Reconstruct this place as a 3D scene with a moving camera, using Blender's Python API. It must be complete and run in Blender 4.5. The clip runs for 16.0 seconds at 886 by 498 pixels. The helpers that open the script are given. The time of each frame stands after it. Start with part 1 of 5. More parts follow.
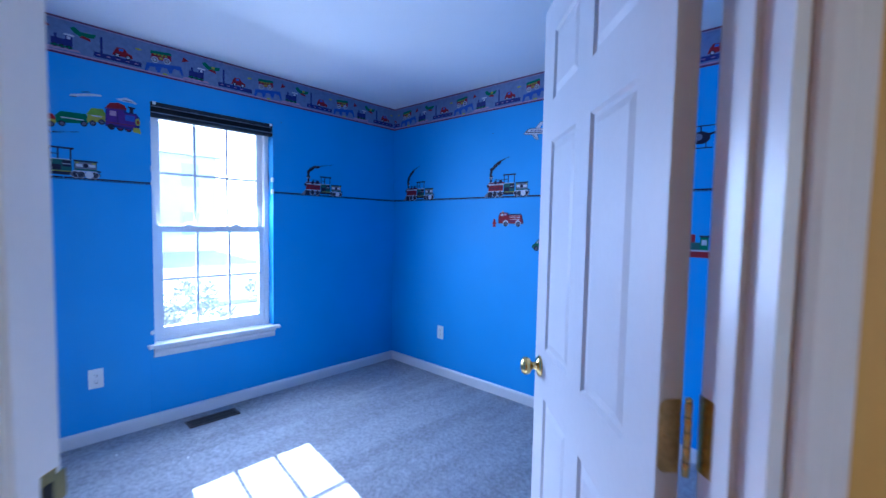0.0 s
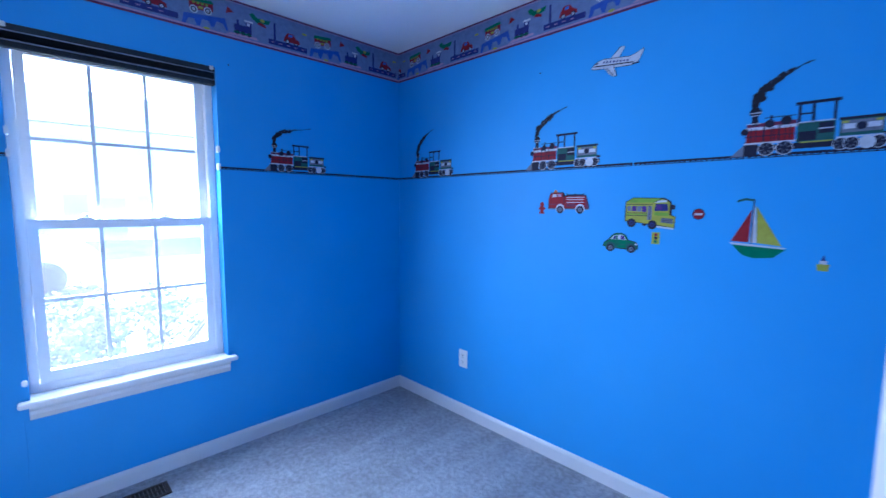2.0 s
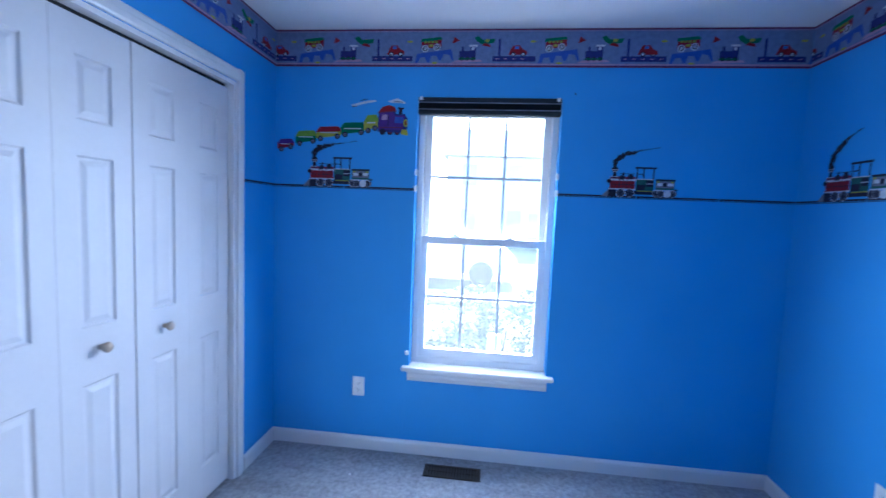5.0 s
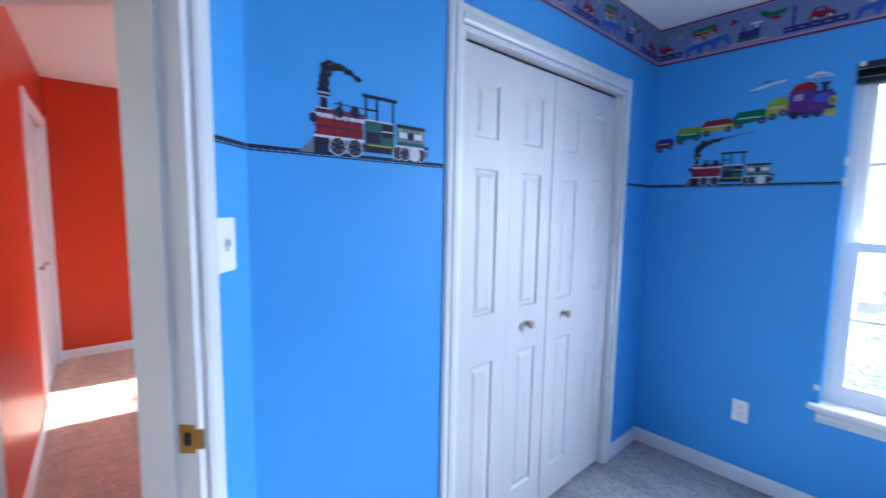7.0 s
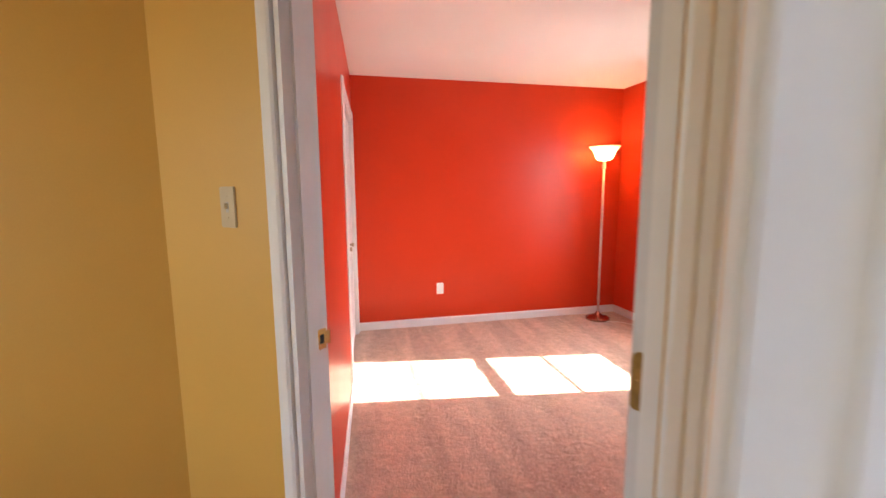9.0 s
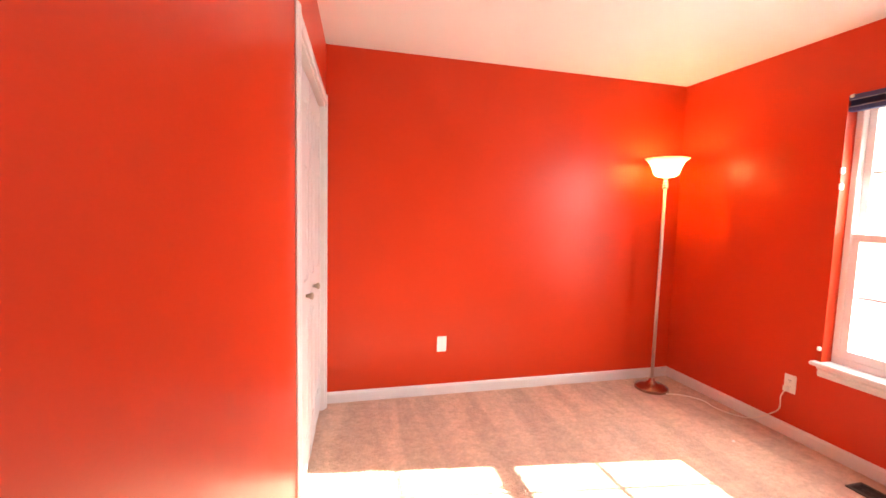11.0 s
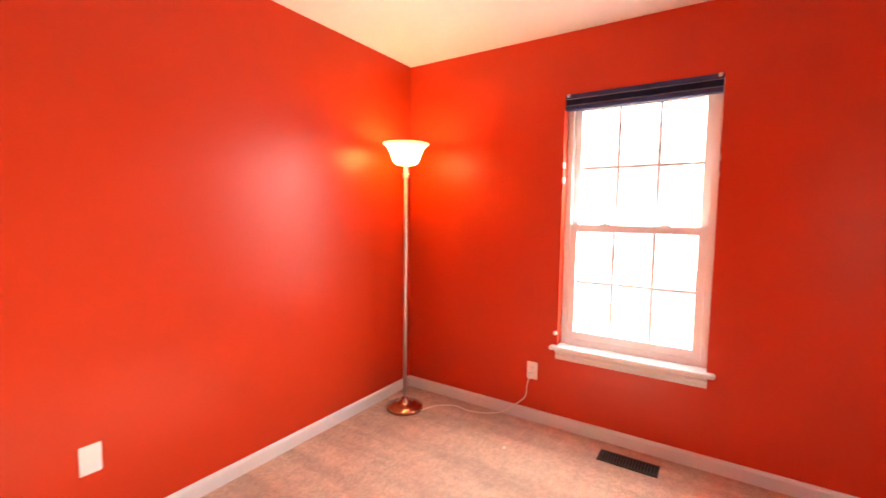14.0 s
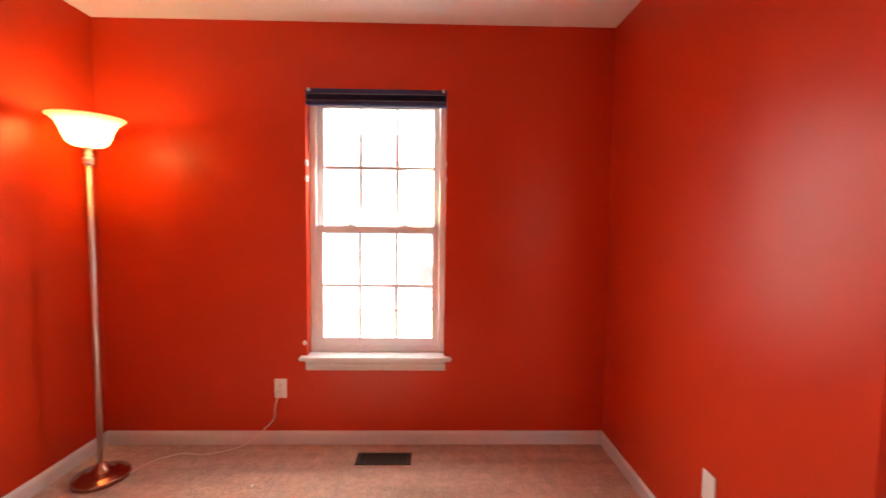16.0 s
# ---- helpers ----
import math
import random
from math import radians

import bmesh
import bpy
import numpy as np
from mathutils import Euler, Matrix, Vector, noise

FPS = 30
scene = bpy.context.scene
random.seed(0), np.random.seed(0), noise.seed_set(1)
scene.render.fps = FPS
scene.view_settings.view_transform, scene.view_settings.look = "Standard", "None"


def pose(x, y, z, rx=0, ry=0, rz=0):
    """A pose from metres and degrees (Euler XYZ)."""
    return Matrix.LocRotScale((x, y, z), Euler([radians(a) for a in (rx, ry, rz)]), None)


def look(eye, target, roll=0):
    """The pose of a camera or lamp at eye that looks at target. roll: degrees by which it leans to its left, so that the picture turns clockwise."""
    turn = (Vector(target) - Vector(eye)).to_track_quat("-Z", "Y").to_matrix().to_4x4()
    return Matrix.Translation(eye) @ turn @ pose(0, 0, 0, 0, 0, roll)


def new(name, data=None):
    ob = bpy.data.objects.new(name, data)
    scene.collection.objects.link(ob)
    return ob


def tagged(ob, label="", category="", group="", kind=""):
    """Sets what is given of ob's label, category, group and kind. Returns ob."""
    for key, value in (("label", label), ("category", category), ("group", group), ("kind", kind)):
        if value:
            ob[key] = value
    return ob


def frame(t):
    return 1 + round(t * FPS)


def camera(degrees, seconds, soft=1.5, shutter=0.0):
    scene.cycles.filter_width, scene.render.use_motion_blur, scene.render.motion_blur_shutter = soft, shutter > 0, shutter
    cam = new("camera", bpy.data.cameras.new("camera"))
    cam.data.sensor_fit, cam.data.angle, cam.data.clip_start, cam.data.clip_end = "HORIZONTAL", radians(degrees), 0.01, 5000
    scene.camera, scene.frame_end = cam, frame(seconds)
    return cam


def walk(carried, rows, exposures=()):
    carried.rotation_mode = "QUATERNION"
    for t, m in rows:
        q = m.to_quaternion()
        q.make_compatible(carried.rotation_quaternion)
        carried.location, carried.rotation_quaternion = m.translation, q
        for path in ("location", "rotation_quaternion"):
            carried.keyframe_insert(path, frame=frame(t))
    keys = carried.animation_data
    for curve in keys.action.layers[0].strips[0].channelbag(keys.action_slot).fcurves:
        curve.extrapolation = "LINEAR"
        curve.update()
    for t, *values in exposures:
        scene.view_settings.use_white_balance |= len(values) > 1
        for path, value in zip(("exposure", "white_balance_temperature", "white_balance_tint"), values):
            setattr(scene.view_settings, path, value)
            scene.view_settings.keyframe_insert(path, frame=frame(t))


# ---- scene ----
cam = camera(92.3, 16.0, soft=1.5, shutter=0.4)
PATH = [
    (0, (-0.109, 0.545, 1.337), (-1.46, 2.015, 1.224), 1.1),
    (0.5, (-0.33, 0.737, 1.331), (-1.643, 2.244, 1.262), 1.5),
    (1, (-0.56, 0.917, 1.347), (-1.836, 2.454, 1.258), 1.7),
    (1.5, (-0.731, 1.105, 1.35), (-2.016, 2.63, 1.203), 1.0),
    (2, (-0.834, 1.313, 1.367), (-2.251, 2.711, 1.166), 0.4),
    (2.5, (-0.897, 1.473, 1.365), (-2.483, 2.674, 1.159), 0.6),
    (3, (-0.984, 1.619, 1.376), (-2.711, 2.609, 1.183), 1.5),
    (3.2, (-1.003, 1.66, 1.383), (-2.783, 2.56, 1.205), 1.9),
    (5.3, (-0.86, 1.718, 1.432), (-2.813, 1.33, 1.246), 1.1),
    (5.5, (-0.839, 1.687, 1.427), (-2.765, 1.19, 1.226), -0.0),
    (6, (-0.798, 1.636, 1.417), (-2.615, 0.829, 1.202), -1.8),
    (6.5, (-0.744, 1.565, 1.418), (-2.364, 0.411, 1.205), -1.2),
    (7, (-0.693, 1.508, 1.433), (-2.031, 0.036, 1.227), 1.0),
    (7.5, (-0.641, 1.453, 1.429), (-1.651, -0.259, 1.207), 3.0),
    (8, (-0.611, 1.284, 1.403), (-1.371, -0.545, 1.123), 3.4),
    (8.5, (-0.59, 1.034, 1.395), (-1.163, -0.86, 1.102), 2.2),
    (9, (-0.579, 0.705, 1.377), (-1.016, -1.228, 1.106), -0.4),
    (9.5, (-0.563, 0.38, 1.371), (-0.982, -1.564, 1.162), -1.8),
    (9.7, (-0.566, 0.254, 1.373), (-0.998, -1.69, 1.193), -1.9),
    (10.75, (-0.69, -0.34, 1.365), (-1.16, -2.277, 1.19), 0.8),
    (12, (-0.745, -0.928, 1.348), (-1.465, -2.785, 1.163), 3.1),
    (12.5, (-0.778, -1.094, 1.336), (-1.771, -2.815, 1.112), 1.0),
    (13, (-0.821, -1.206, 1.325), (-2.088, -2.739, 1.109), -0.6),
    (13.5, (-0.861, -1.351, 1.345), (-2.351, -2.668, 1.132), -0.7),
    (14, (-0.911, -1.47, 1.35), (-2.579, -2.561, 1.188), 0.7),
    (14.5, (-0.967, -1.56, 1.35), (-2.779, -2.398, 1.232), 1.7),
    (15, (-1.024, -1.586, 1.315), (-2.944, -2.143, 1.247), 1.4),
    (15.5, (-1.049, -1.593, 1.309), (-3.031, -1.852, 1.238), 0.9),
    (16, (-1.038, -1.566, 1.323), (-3.033, -1.522, 1.199), 0.6),
]
EXPOSURES = [(0, 2.75, 4550, 16), (1.5, 2.8, 4550, 16), (2.2, 3.1, 4850, 13), (3.0, 3.3, 4950, 10), (5.5, 2.85, 4950, 11), (6.5, 2.95, 5200, 9), (7.5, 3.2, 5700, 9), (8.5, 3.3, 6200, 10), (9.0, 3.5, 6550, 11), (9.5, 3.8, 6800, 12), (12, 3.8, 7300, 12), (13, 3.85, 7300, 12), (14, 3.7, 7300, 12), (15.2, 3.2, 7300, 12), (16, 3.05, 7300, 12)]
walk(cam, [(t, look(eye, target, roll)) for t, eye, target, roll in PATH], EXPOSURES)

# ---- light ----
SUN_WAY = Vector((1.0, -0.14, -0.63)).normalized()
world = bpy.data.worlds.new("sky")
scene.world = world
world.use_nodes = True
wn = world.node_tree
sky = wn.nodes.new("ShaderNodeTexSky")
sky.sky_type, sky.sun_disc = "NISHITA", False
sky.sun_elevation = math.asin(-SUN_WAY.z)
sky.sun_rotation = math.atan2(-SUN_WAY.x, -SUN_WAY.y)
wn.links.new(sky.outputs[0], wn.nodes["Background"].inputs[0])
wn.nodes["Background"].inputs[1].default_value = 0.15
sun = new("sun", bpy.data.lights.new("sun", "SUN"))
sun.data.energy, sun.data.angle, sun.data.color = 5.0, radians(0.53), (1.0, 0.95, 0.88)
sun.matrix_world = look((0, 0, 0), SUN_WAY)


# ---- materials ----
def mat(name, rgb, rough=0.5, metal=0.0, vary=0.08, scale=6.0, fine=120.0, bump=0.05, grain=0.04, coat=0.0, spec=0.5):
    """A paint, metal or cloth with stains at a large scale, grain at a fine one, and relief."""
    m = bpy.data.materials.new(name)
    m.use_nodes = True
    nt = m.node_tree
    b = nt.nodes["Principled BSDF"]
    b.inputs["Roughness"].default_value, b.inputs["Metallic"].default_value = rough, metal
    b.inputs["Coat Weight"].default_value = coat
    b.inputs["Specular IOR Level"].default_value = spec
    geo = nt.nodes.new("ShaderNodeNewGeometry")
    big = nt.nodes.new("ShaderNodeTexNoise")
    big.inputs["Scale"].default_value, big.inputs["Detail"].default_value = scale, 5
    small = nt.nodes.new("ShaderNodeTexNoise")
    small.inputs["Scale"].default_value, small.inputs["Detail"].default_value = fine, 3
    for n in (big, small):
        nt.links.new(geo.outputs["Position"], n.inputs["Vector"])
    ramp = nt.nodes.new("ShaderNodeMapRange")
    ramp.inputs[1].default_value, ramp.inputs[2].default_value = 0.3, 0.7
    ramp.inputs[3].default_value, ramp.inputs[4].default_value = 1 - vary, 1 + vary
    nt.links.new(big.outputs[0], ramp.inputs[0])
    ramp2 = nt.nodes.new("ShaderNodeMapRange")
    ramp2.inputs[1].default_value, ramp2.inputs[2].default_value = 0.3, 0.7
    ramp2.inputs[3].default_value, ramp2.inputs[4].default_value = 1 - grain, 1 + grain
    nt.links.new(small.outputs[0], ramp2.inputs[0])
    mul = nt.nodes.new("ShaderNodeMath")
    mul.operation = "MULTIPLY"
    nt.links.new(ramp.outputs[0], mul.inputs[0])
    nt.links.new(ramp2.outputs[0], mul.inputs[1])
    tint = nt.nodes.new("ShaderNodeVectorMath")
    tint.operation = "SCALE"
    tint.inputs[0].default_value = rgb
    nt.links.new(mul.outputs[0], tint.inputs["Scale"])
    nt.links.new(tint.outputs[0], b.inputs["Base Color"])
    rr = nt.nodes.new("ShaderNodeMapRange")
    rr.inputs[3].default_value, rr.inputs[4].default_value = max(0.02, rough - 0.06), min(1, rough + 0.06)
    nt.links.new(big.outputs[0], rr.inputs[0])
    nt.links.new(rr.outputs[0], b.inputs["Roughness"])
    if bump:
        bp = nt.nodes.new("ShaderNodeBump")
        bp.inputs["Strength"].default_value, bp.inputs["Distance"].default_value = bump, 0.002
        nt.links.new(small.outputs[0], bp.inputs["Height"])
        nt.links.new(bp.outputs[0], b.inputs["Normal"])
    return m


def carpet(name, rgb, stroke, rough_pile):
    """Cut pile: tufts, brushed tracks of the vacuum cleaner, and a slow unevenness."""
    m = mat(name, rgb, rough=0.95, vary=0.12, scale=14.0, fine=170, bump=0, grain=0.18, spec=0.1)
    nt = m.node_tree
    b = nt.nodes["Principled BSDF"]
    b.inputs["Sheen Weight"].default_value = 0.15
    geo = nt.nodes.new("ShaderNodeNewGeometry")
    tuft = nt.nodes.new("ShaderNodeTexVoronoi")
    tuft.inputs["Scale"].default_value = 190
    lump = nt.nodes.new("ShaderNodeTexNoise")
    lump.inputs["Scale"].default_value, lump.inputs["Detail"].default_value = 22, 6
    # pile laid over in long strokes of the cleaner, lighter and darker
    turned = nt.nodes.new("ShaderNodeMapping")
    turned.inputs["Rotation"].default_value = (0, 0, radians(stroke))
    turned.inputs["Scale"].default_value = (5.5, 0.7, 1.0)
    streak = nt.nodes.new("ShaderNodeTexNoise")
    streak.inputs["Scale"].default_value, streak.inputs["Detail"].default_value, streak.inputs["Distortion"].default_value = 1.0, 2.5, 0.4
    clump = nt.nodes.new("ShaderNodeTexNoise")
    clump.inputs["Scale"].default_value, clump.inputs["Detail"].default_value = 42, 5
    for n in (tuft, lump, turned, clump):
        nt.links.new(geo.outputs["Position"], n.inputs["Vector"])
    nt.links.new(turned.outputs[0], streak.inputs["Vector"])
    add = nt.nodes.new("ShaderNodeMath")
    add.operation = "MULTIPLY_ADD"
    add.inputs[1].default_value = 2.4
    nt.links.new(lump.outputs[0], add.inputs[0])
    nt.links.new(tuft.outputs["Distance"], add.inputs[2])
    add2 = nt.nodes.new("ShaderNodeMath")
    add2.operation = "MULTIPLY_ADD"
    add2.inputs[1].default_value = 1.4
    nt.links.new(clump.outputs[0], add2.inputs[0])
    nt.links.new(add.outputs[0], add2.inputs[2])
    shades = b.inputs["Base Color"].links[0].from_socket
    for src, lo, hi, f, t in ((streak, 0.43, 0.57, 0.89, 1.09), (clump, 0.34, 0.66, 1 - rough_pile, 1 + rough_pile)):
        lay = nt.nodes.new("ShaderNodeMapRange")
        lay.inputs[1].default_value, lay.inputs[2].default_value = lo, hi
        lay.inputs[3].default_value, lay.inputs[4].default_value = f, t
        nt.links.new(src.outputs[0], lay.inputs[0])
        scaled = nt.nodes.new("ShaderNodeVectorMath")
        scaled.operation = "SCALE"
        nt.links.new(shades, scaled.inputs[0])
        nt.links.new(lay.outputs[0], scaled.inputs["Scale"])
        shades = scaled.outputs[0]
    nt.links.new(shades, b.inputs["Base Color"])
    bp = nt.nodes.new("ShaderNodeBump")
    bp.inputs["Strength"].default_value, bp.inputs["Distance"].default_value = 0.5, 0.012
    nt.links.new(add2.outputs[0], bp.inputs["Height"])
    nt.links.new(bp.outputs[0], b.inputs["Normal"])
    return m


M_BLUE = mat("blue_wall_paint", (0.088, 0.326, 0.71), rough=0.5, spec=0.15, vary=0.03, scale=2.5, fine=160, bump=0.12, grain=0.015)
M_RED = mat("red_wall_paint", (0.56, 0.042, 0.013), rough=0.345, spec=0.24, vary=0.03, scale=2.5, fine=160, bump=0.08, grain=0.015)
M_YELLOW = mat("ochre_wall_paint", (0.58, 0.33, 0.06), rough=0.5, vary=0.03, scale=2.5, fine=160, bump=0.12, grain=0.015)
M_CEIL = mat("white_ceiling_paint", (0.81, 0.80, 0.78), rough=0.9, vary=0.015, scale=2, fine=220, bump=0.25, grain=0.02)
M_TRIM = mat("white_gloss_trim", (0.70, 0.69, 0.69), rough=0.32, vary=0.03, scale=5, fine=90, bump=0.04, grain=0.01)
M_DOOR = mat("white_door_paint", (0.61, 0.60, 0.61), rough=0.46, spec=0.35, vary=0.03, scale=4, fine=70, bump=0.08, grain=0.012)
M_VINYL = mat("white_vinyl", (0.82, 0.82, 0.82), rough=0.3, vary=0.02, bump=0.01, grain=0.01)
M_PLATE = mat("white_plastic_plate", (0.83, 0.82, 0.80), rough=0.3, vary=0.01, bump=0, grain=0)
M_SLOT = mat("dark_slots", (0.03, 0.03, 0.03), rough=0.6, vary=0.05, bump=0, grain=0)
M_BRASS = mat("polished_brass", (0.68, 0.52, 0.20), rough=0.16, metal=1.0, vary=0.1, scale=30, bump=0.03, grain=0.03)
M_OLDBRASS = mat("tarnished_brass", (0.42, 0.30, 0.12), rough=0.35, metal=1.0, vary=0.25, scale=40, bump=0.08, grain=0.08)
M_COPPER = mat("brushed_copper_metal", (0.36, 0.18, 0.13), rough=0.25, metal=1.0, vary=0.1, scale=20, bump=0.04, grain=0.04)
M_NICKEL = mat("brushed_nickel", (0.66, 0.60, 0.56), rough=0.38, metal=0.75, vary=0.08, scale=20, bump=0.04, grain=0.04)
M_VENT = mat("brown_vent_metal", (0.055, 0.042, 0.034), rough=0.45, metal=0.6, vary=0.15, scale=20, bump=0.05, grain=0.06)
M_VENTDARK = mat("vent_shadow", (0.02, 0.017, 0.015), rough=0.8, vary=0.1, bump=0)
M_SHADE_B = mat("blackish_green_fabric", (0.012, 0.02, 0.028), rough=0.8, vary=0.1, fine=300, bump=0.1)
M_SHADE_R = mat("navy_fabric", (0.04, 0.05, 0.15), rough=0.8, vary=0.1, fine=300, bump=0.1)
M_SHADE_EDGE = mat("pale_fabric_edge", (0.35, 0.37, 0.45), rough=0.8, vary=0.1, bump=0)
M_CARPET_B = carpet("grey_carpet", (0.325, 0.33, 0.35), 38, 0.2)
M_CARPET_R = carpet("beige_carpet", (0.59, 0.405, 0.30), -22, 0.1)
M_CORD = mat("clear_cord", (0.78, 0.72, 0.64), rough=0.3, vary=0.05, bump=0)
M_KNOB = mat("tan_wooden_knob", (0.42, 0.33, 0.25), rough=0.4, vary=0.1, scale=30, bump=0.03)
M_DARK = mat("dark_gap", (0.015, 0.015, 0.015), rough=0.9, vary=0.05, bump=0)


def glass(name, haze=0.0):
    m = bpy.data.materials.new(name)
    m.use_nodes = True
    nt = m.node_tree
    nt.nodes.remove(nt.nodes["Principled BSDF"])
    tr = nt.nodes.new("ShaderNodeBsdfTransparent")
    gl = nt.nodes.new("ShaderNodeBsdfGlossy")
    gl.inputs["Roughness"].default_value = 0.02
    # sunlit translucent share: glare haze over the view, built into the pane
    veil = nt.nodes.new("ShaderNodeBsdfTranslucent")
    veiled = nt.nodes.new("ShaderNodeMixShader")
    veiled.inputs[0].default_value = haze
    nt.links.new(tr.outputs[0], veiled.inputs[1])
    nt.links.new(veil.outputs[0], veiled.inputs[2])
    mix = nt.nodes.new("ShaderNodeMixShader")
    fr = nt.nodes.new("ShaderNodeFresnel")
    fr.inputs["IOR"].default_value = 1.45
    nt.links.new(fr.outputs[0], mix.inputs[0])
    nt.links.new(veiled.outputs[0], mix.inputs[1])
    nt.links.new(gl.outputs[0], mix.inputs[2])
    nt.links.new(mix.outputs[0], nt.nodes["Material Output"].inputs[0])
    return m


# both panes carry the glare haze, the second more of it
M_GLASS = glass("window_glass", 0.017)
M_GLASS_HAZY = glass("hazy_window_glass", 0.028)


# ---- mesh helpers ----
def box(bm, x0, x1, y0, y1, z0, z1, m=None, mi=0):
    """A box into bm, placed by m."""
    vs = [bm.verts.new((x, y, z)) for z in (z0, z1) for y in (y0, y1) for x in (x0, x1)]
    for q in ((0, 2, 3, 1), (4, 5, 7, 6), (0, 1, 5, 4), (2, 6, 7, 3), (0, 4, 6, 2), (1, 3, 7, 5)):
        bm.faces.new([vs[i] for i in q]).material_index = mi
    if m is not None:
        bmesh.ops.transform(bm, matrix=m, verts=vs)
    return vs


def lathe(bm, profile, n=32, m=None, mi=0):
    """A turned body from (radius, height) pairs round z."""
    rings, made = [], []
    for r, z in profile:
        ring = [bm.verts.new((r * math.cos(2 * math.pi * i / n), r * math.sin(2 * math.pi * i / n), z)) for i in range(n)]
        rings.append(ring)
        made += ring
    for a, b in zip(rings, rings[1:]):
        for i in range(n):
            f = bm.faces.new((a[i], a[(i + 1) % n], b[(i + 1) % n], b[i]))
            f.material_index, f.smooth = mi, True
    if profile[0][0] > 1e-4:
        bm.faces.new(rings[0][::-1]).material_index = mi
    if profile[-1][0] > 1e-4:
        bm.faces.new(rings[-1]).material_index = mi
    if m is not None:
        bmesh.ops.transform(bm, matrix=m, verts=made)
    return made


def sweep(bm, outline, a, b, side, up):
    """A moulding with the outline (across, out) from a to b; side and up are the outline's axes."""
    a, b, side, up = Vector(a), Vector(b), Vector(side), Vector(up)
    ends = [[bm.verts.new(p + side * u + up * v) for u, v in outline] for p in (a, b)]
    n = len(outline)
    for i in range(n):
        bm.faces.new((ends[0][i], ends[0][(i + 1) % n], ends[1][(i + 1) % n], ends[1][i]))
    bm.faces.new(ends[0][::-1])
    bm.faces.new(ends[1])


def part(name, bm, material, parent=None, label="", bevel=0.0):
    """bm as ONE mesh object under parent."""
    if bevel:
        bmesh.ops.bevel(bm, geom=list(bm.edges), offset=bevel, segments=2, affect="EDGES", clamp_overlap=True)
    bmesh.ops.recalc_face_normals(bm, faces=list(bm.faces))
    me = bpy.data.meshes.new(name)
    bm.to_mesh(me)
    bm.free()
    for mm in material if isinstance(material, (list, tuple)) else (material,):
        me.materials.append(mm)
    ob = new(name, me)
    if parent:
        ob.parent = parent
    if label:
        ob["label"] = label
    return ob


def boxpart(name, dims, material, parent=None, label="", bevel=0.0, m=None):
    bm = bmesh.new()
    box(bm, *dims, m=m)
    return part(name, bm, material, parent, label, bevel)


def empty(name, m, label="", category="", group="", kind=""):
    ob = new(name)
    ob.matrix_world = m
    return tagged(ob, label, category, group, kind)


def structure(ob, label, category):
    return tagged(ob, label, category, kind="structure")


# ---- plan ----
TOP = 2.44
BW_X, BN_Y, BS_Y, BE_X = -3.297, 3.288, 0.45, 0.05     # blue room: west, north, closet wall, east
RW_X, RS_Y, RN_Y = -3.514, -3.477, -0.54              # red room: west, south, north
T = 0.115
R2 = math.sqrt(0.5)
OUT = 0.16


def strip(name, a, b, thick, z0, z1, material, label, category="wall"):
    """A wall piece whose visible face runs from a to b and whose body lies to the right of that way."""
    a, b = Vector((*a, 0)), Vector((*b, 0))
    d = (b - a).normalized()
    m = Matrix.Translation(a) @ Matrix(((d.x, d.y, 0, 0), (d.y, -d.x, 0, 0), (0, 0, 1, 0), (0, 0, 0, 1)))
    bm = bmesh.new()
    box(bm, 0, (b - a).length, 0, thick, z0, z1, m=m)
    return structure(part(name, bm, material), label, category)


def wall_with_hole(name, a, b, thick, u0, u1, z0, z1, material, label, back=None):
    """The same with a hole through it from u0 to u1 along and z0 to z1 up; back: the far face's paint."""
    a, b = Vector((*a, 0)), Vector((*b, 0))
    d = (b - a).normalized()
    n = (b - a).length
    m = Matrix.Translation(a) @ Matrix(((d.x, d.y, 0, 0), (d.y, -d.x, 0, 0), (0, 0, 1, 0), (0, 0, 0, 1)))
    bm = bmesh.new()
    us, zs = [0, u0, u1, n], sorted({0, z0, z1, TOP})
    grid = {}
    for w in (0, thick):
        for i, u in enumerate(us):
            for k, z in enumerate(zs):
                grid[w != 0, i, k] = bm.verts.new((u, w, z))
    solid = lambda i, k: 0 <= i < 3 and 0 <= k < len(zs) - 1 and not (i == 1 and zs[k] >= z0 and zs[k + 1] <= z1)
    for i in range(3):
        for k in range(len(zs) - 1):
            if not solid(i, k):
                continue
            for w in (False, True):
                f = bm.faces.new((grid[w, i, k], grid[w, i + 1, k], grid[w, i + 1, k + 1], grid[w, i, k + 1]))
                f.material_index = 1 if w and back else 0
            for (di, dk), (p, q) in {(-1, 0): ((i, k), (i, k + 1)), (1, 0): ((i + 1, k), (i + 1, k + 1)), (0, -1): ((i, k), (i + 1, k)), (0, 1): ((i, k + 1), (i + 1, k + 1))}.items():
                if not solid(i + di, k + dk):
                    bm.faces.new((grid[False, *p], grid[False, *q], grid[True, *q], grid[True, *p]))
    bmesh.ops.transform(bm, matrix=m, verts=list(bm.verts))
    return structure(part(name, bm, [material, back] if back else material), label, "wall")


# floors, ceiling
def sheet(name, pts, z, material, label, category, depth):
    bm = bmesh.new()
    top = [bm.verts.new((x, y, z)) for x, y in pts]
    low = [bm.verts.new((x, y, z - depth)) for x, y in pts]
    bm.faces.new(top)
    bm.faces.new(low[::-1])
    for i in range(len(pts)):
        j = (i + 1) % len(pts)
        bm.faces.new((top[i], low[i], low[j], top[j]))
    return structure(part(name, bm, material), label, category)


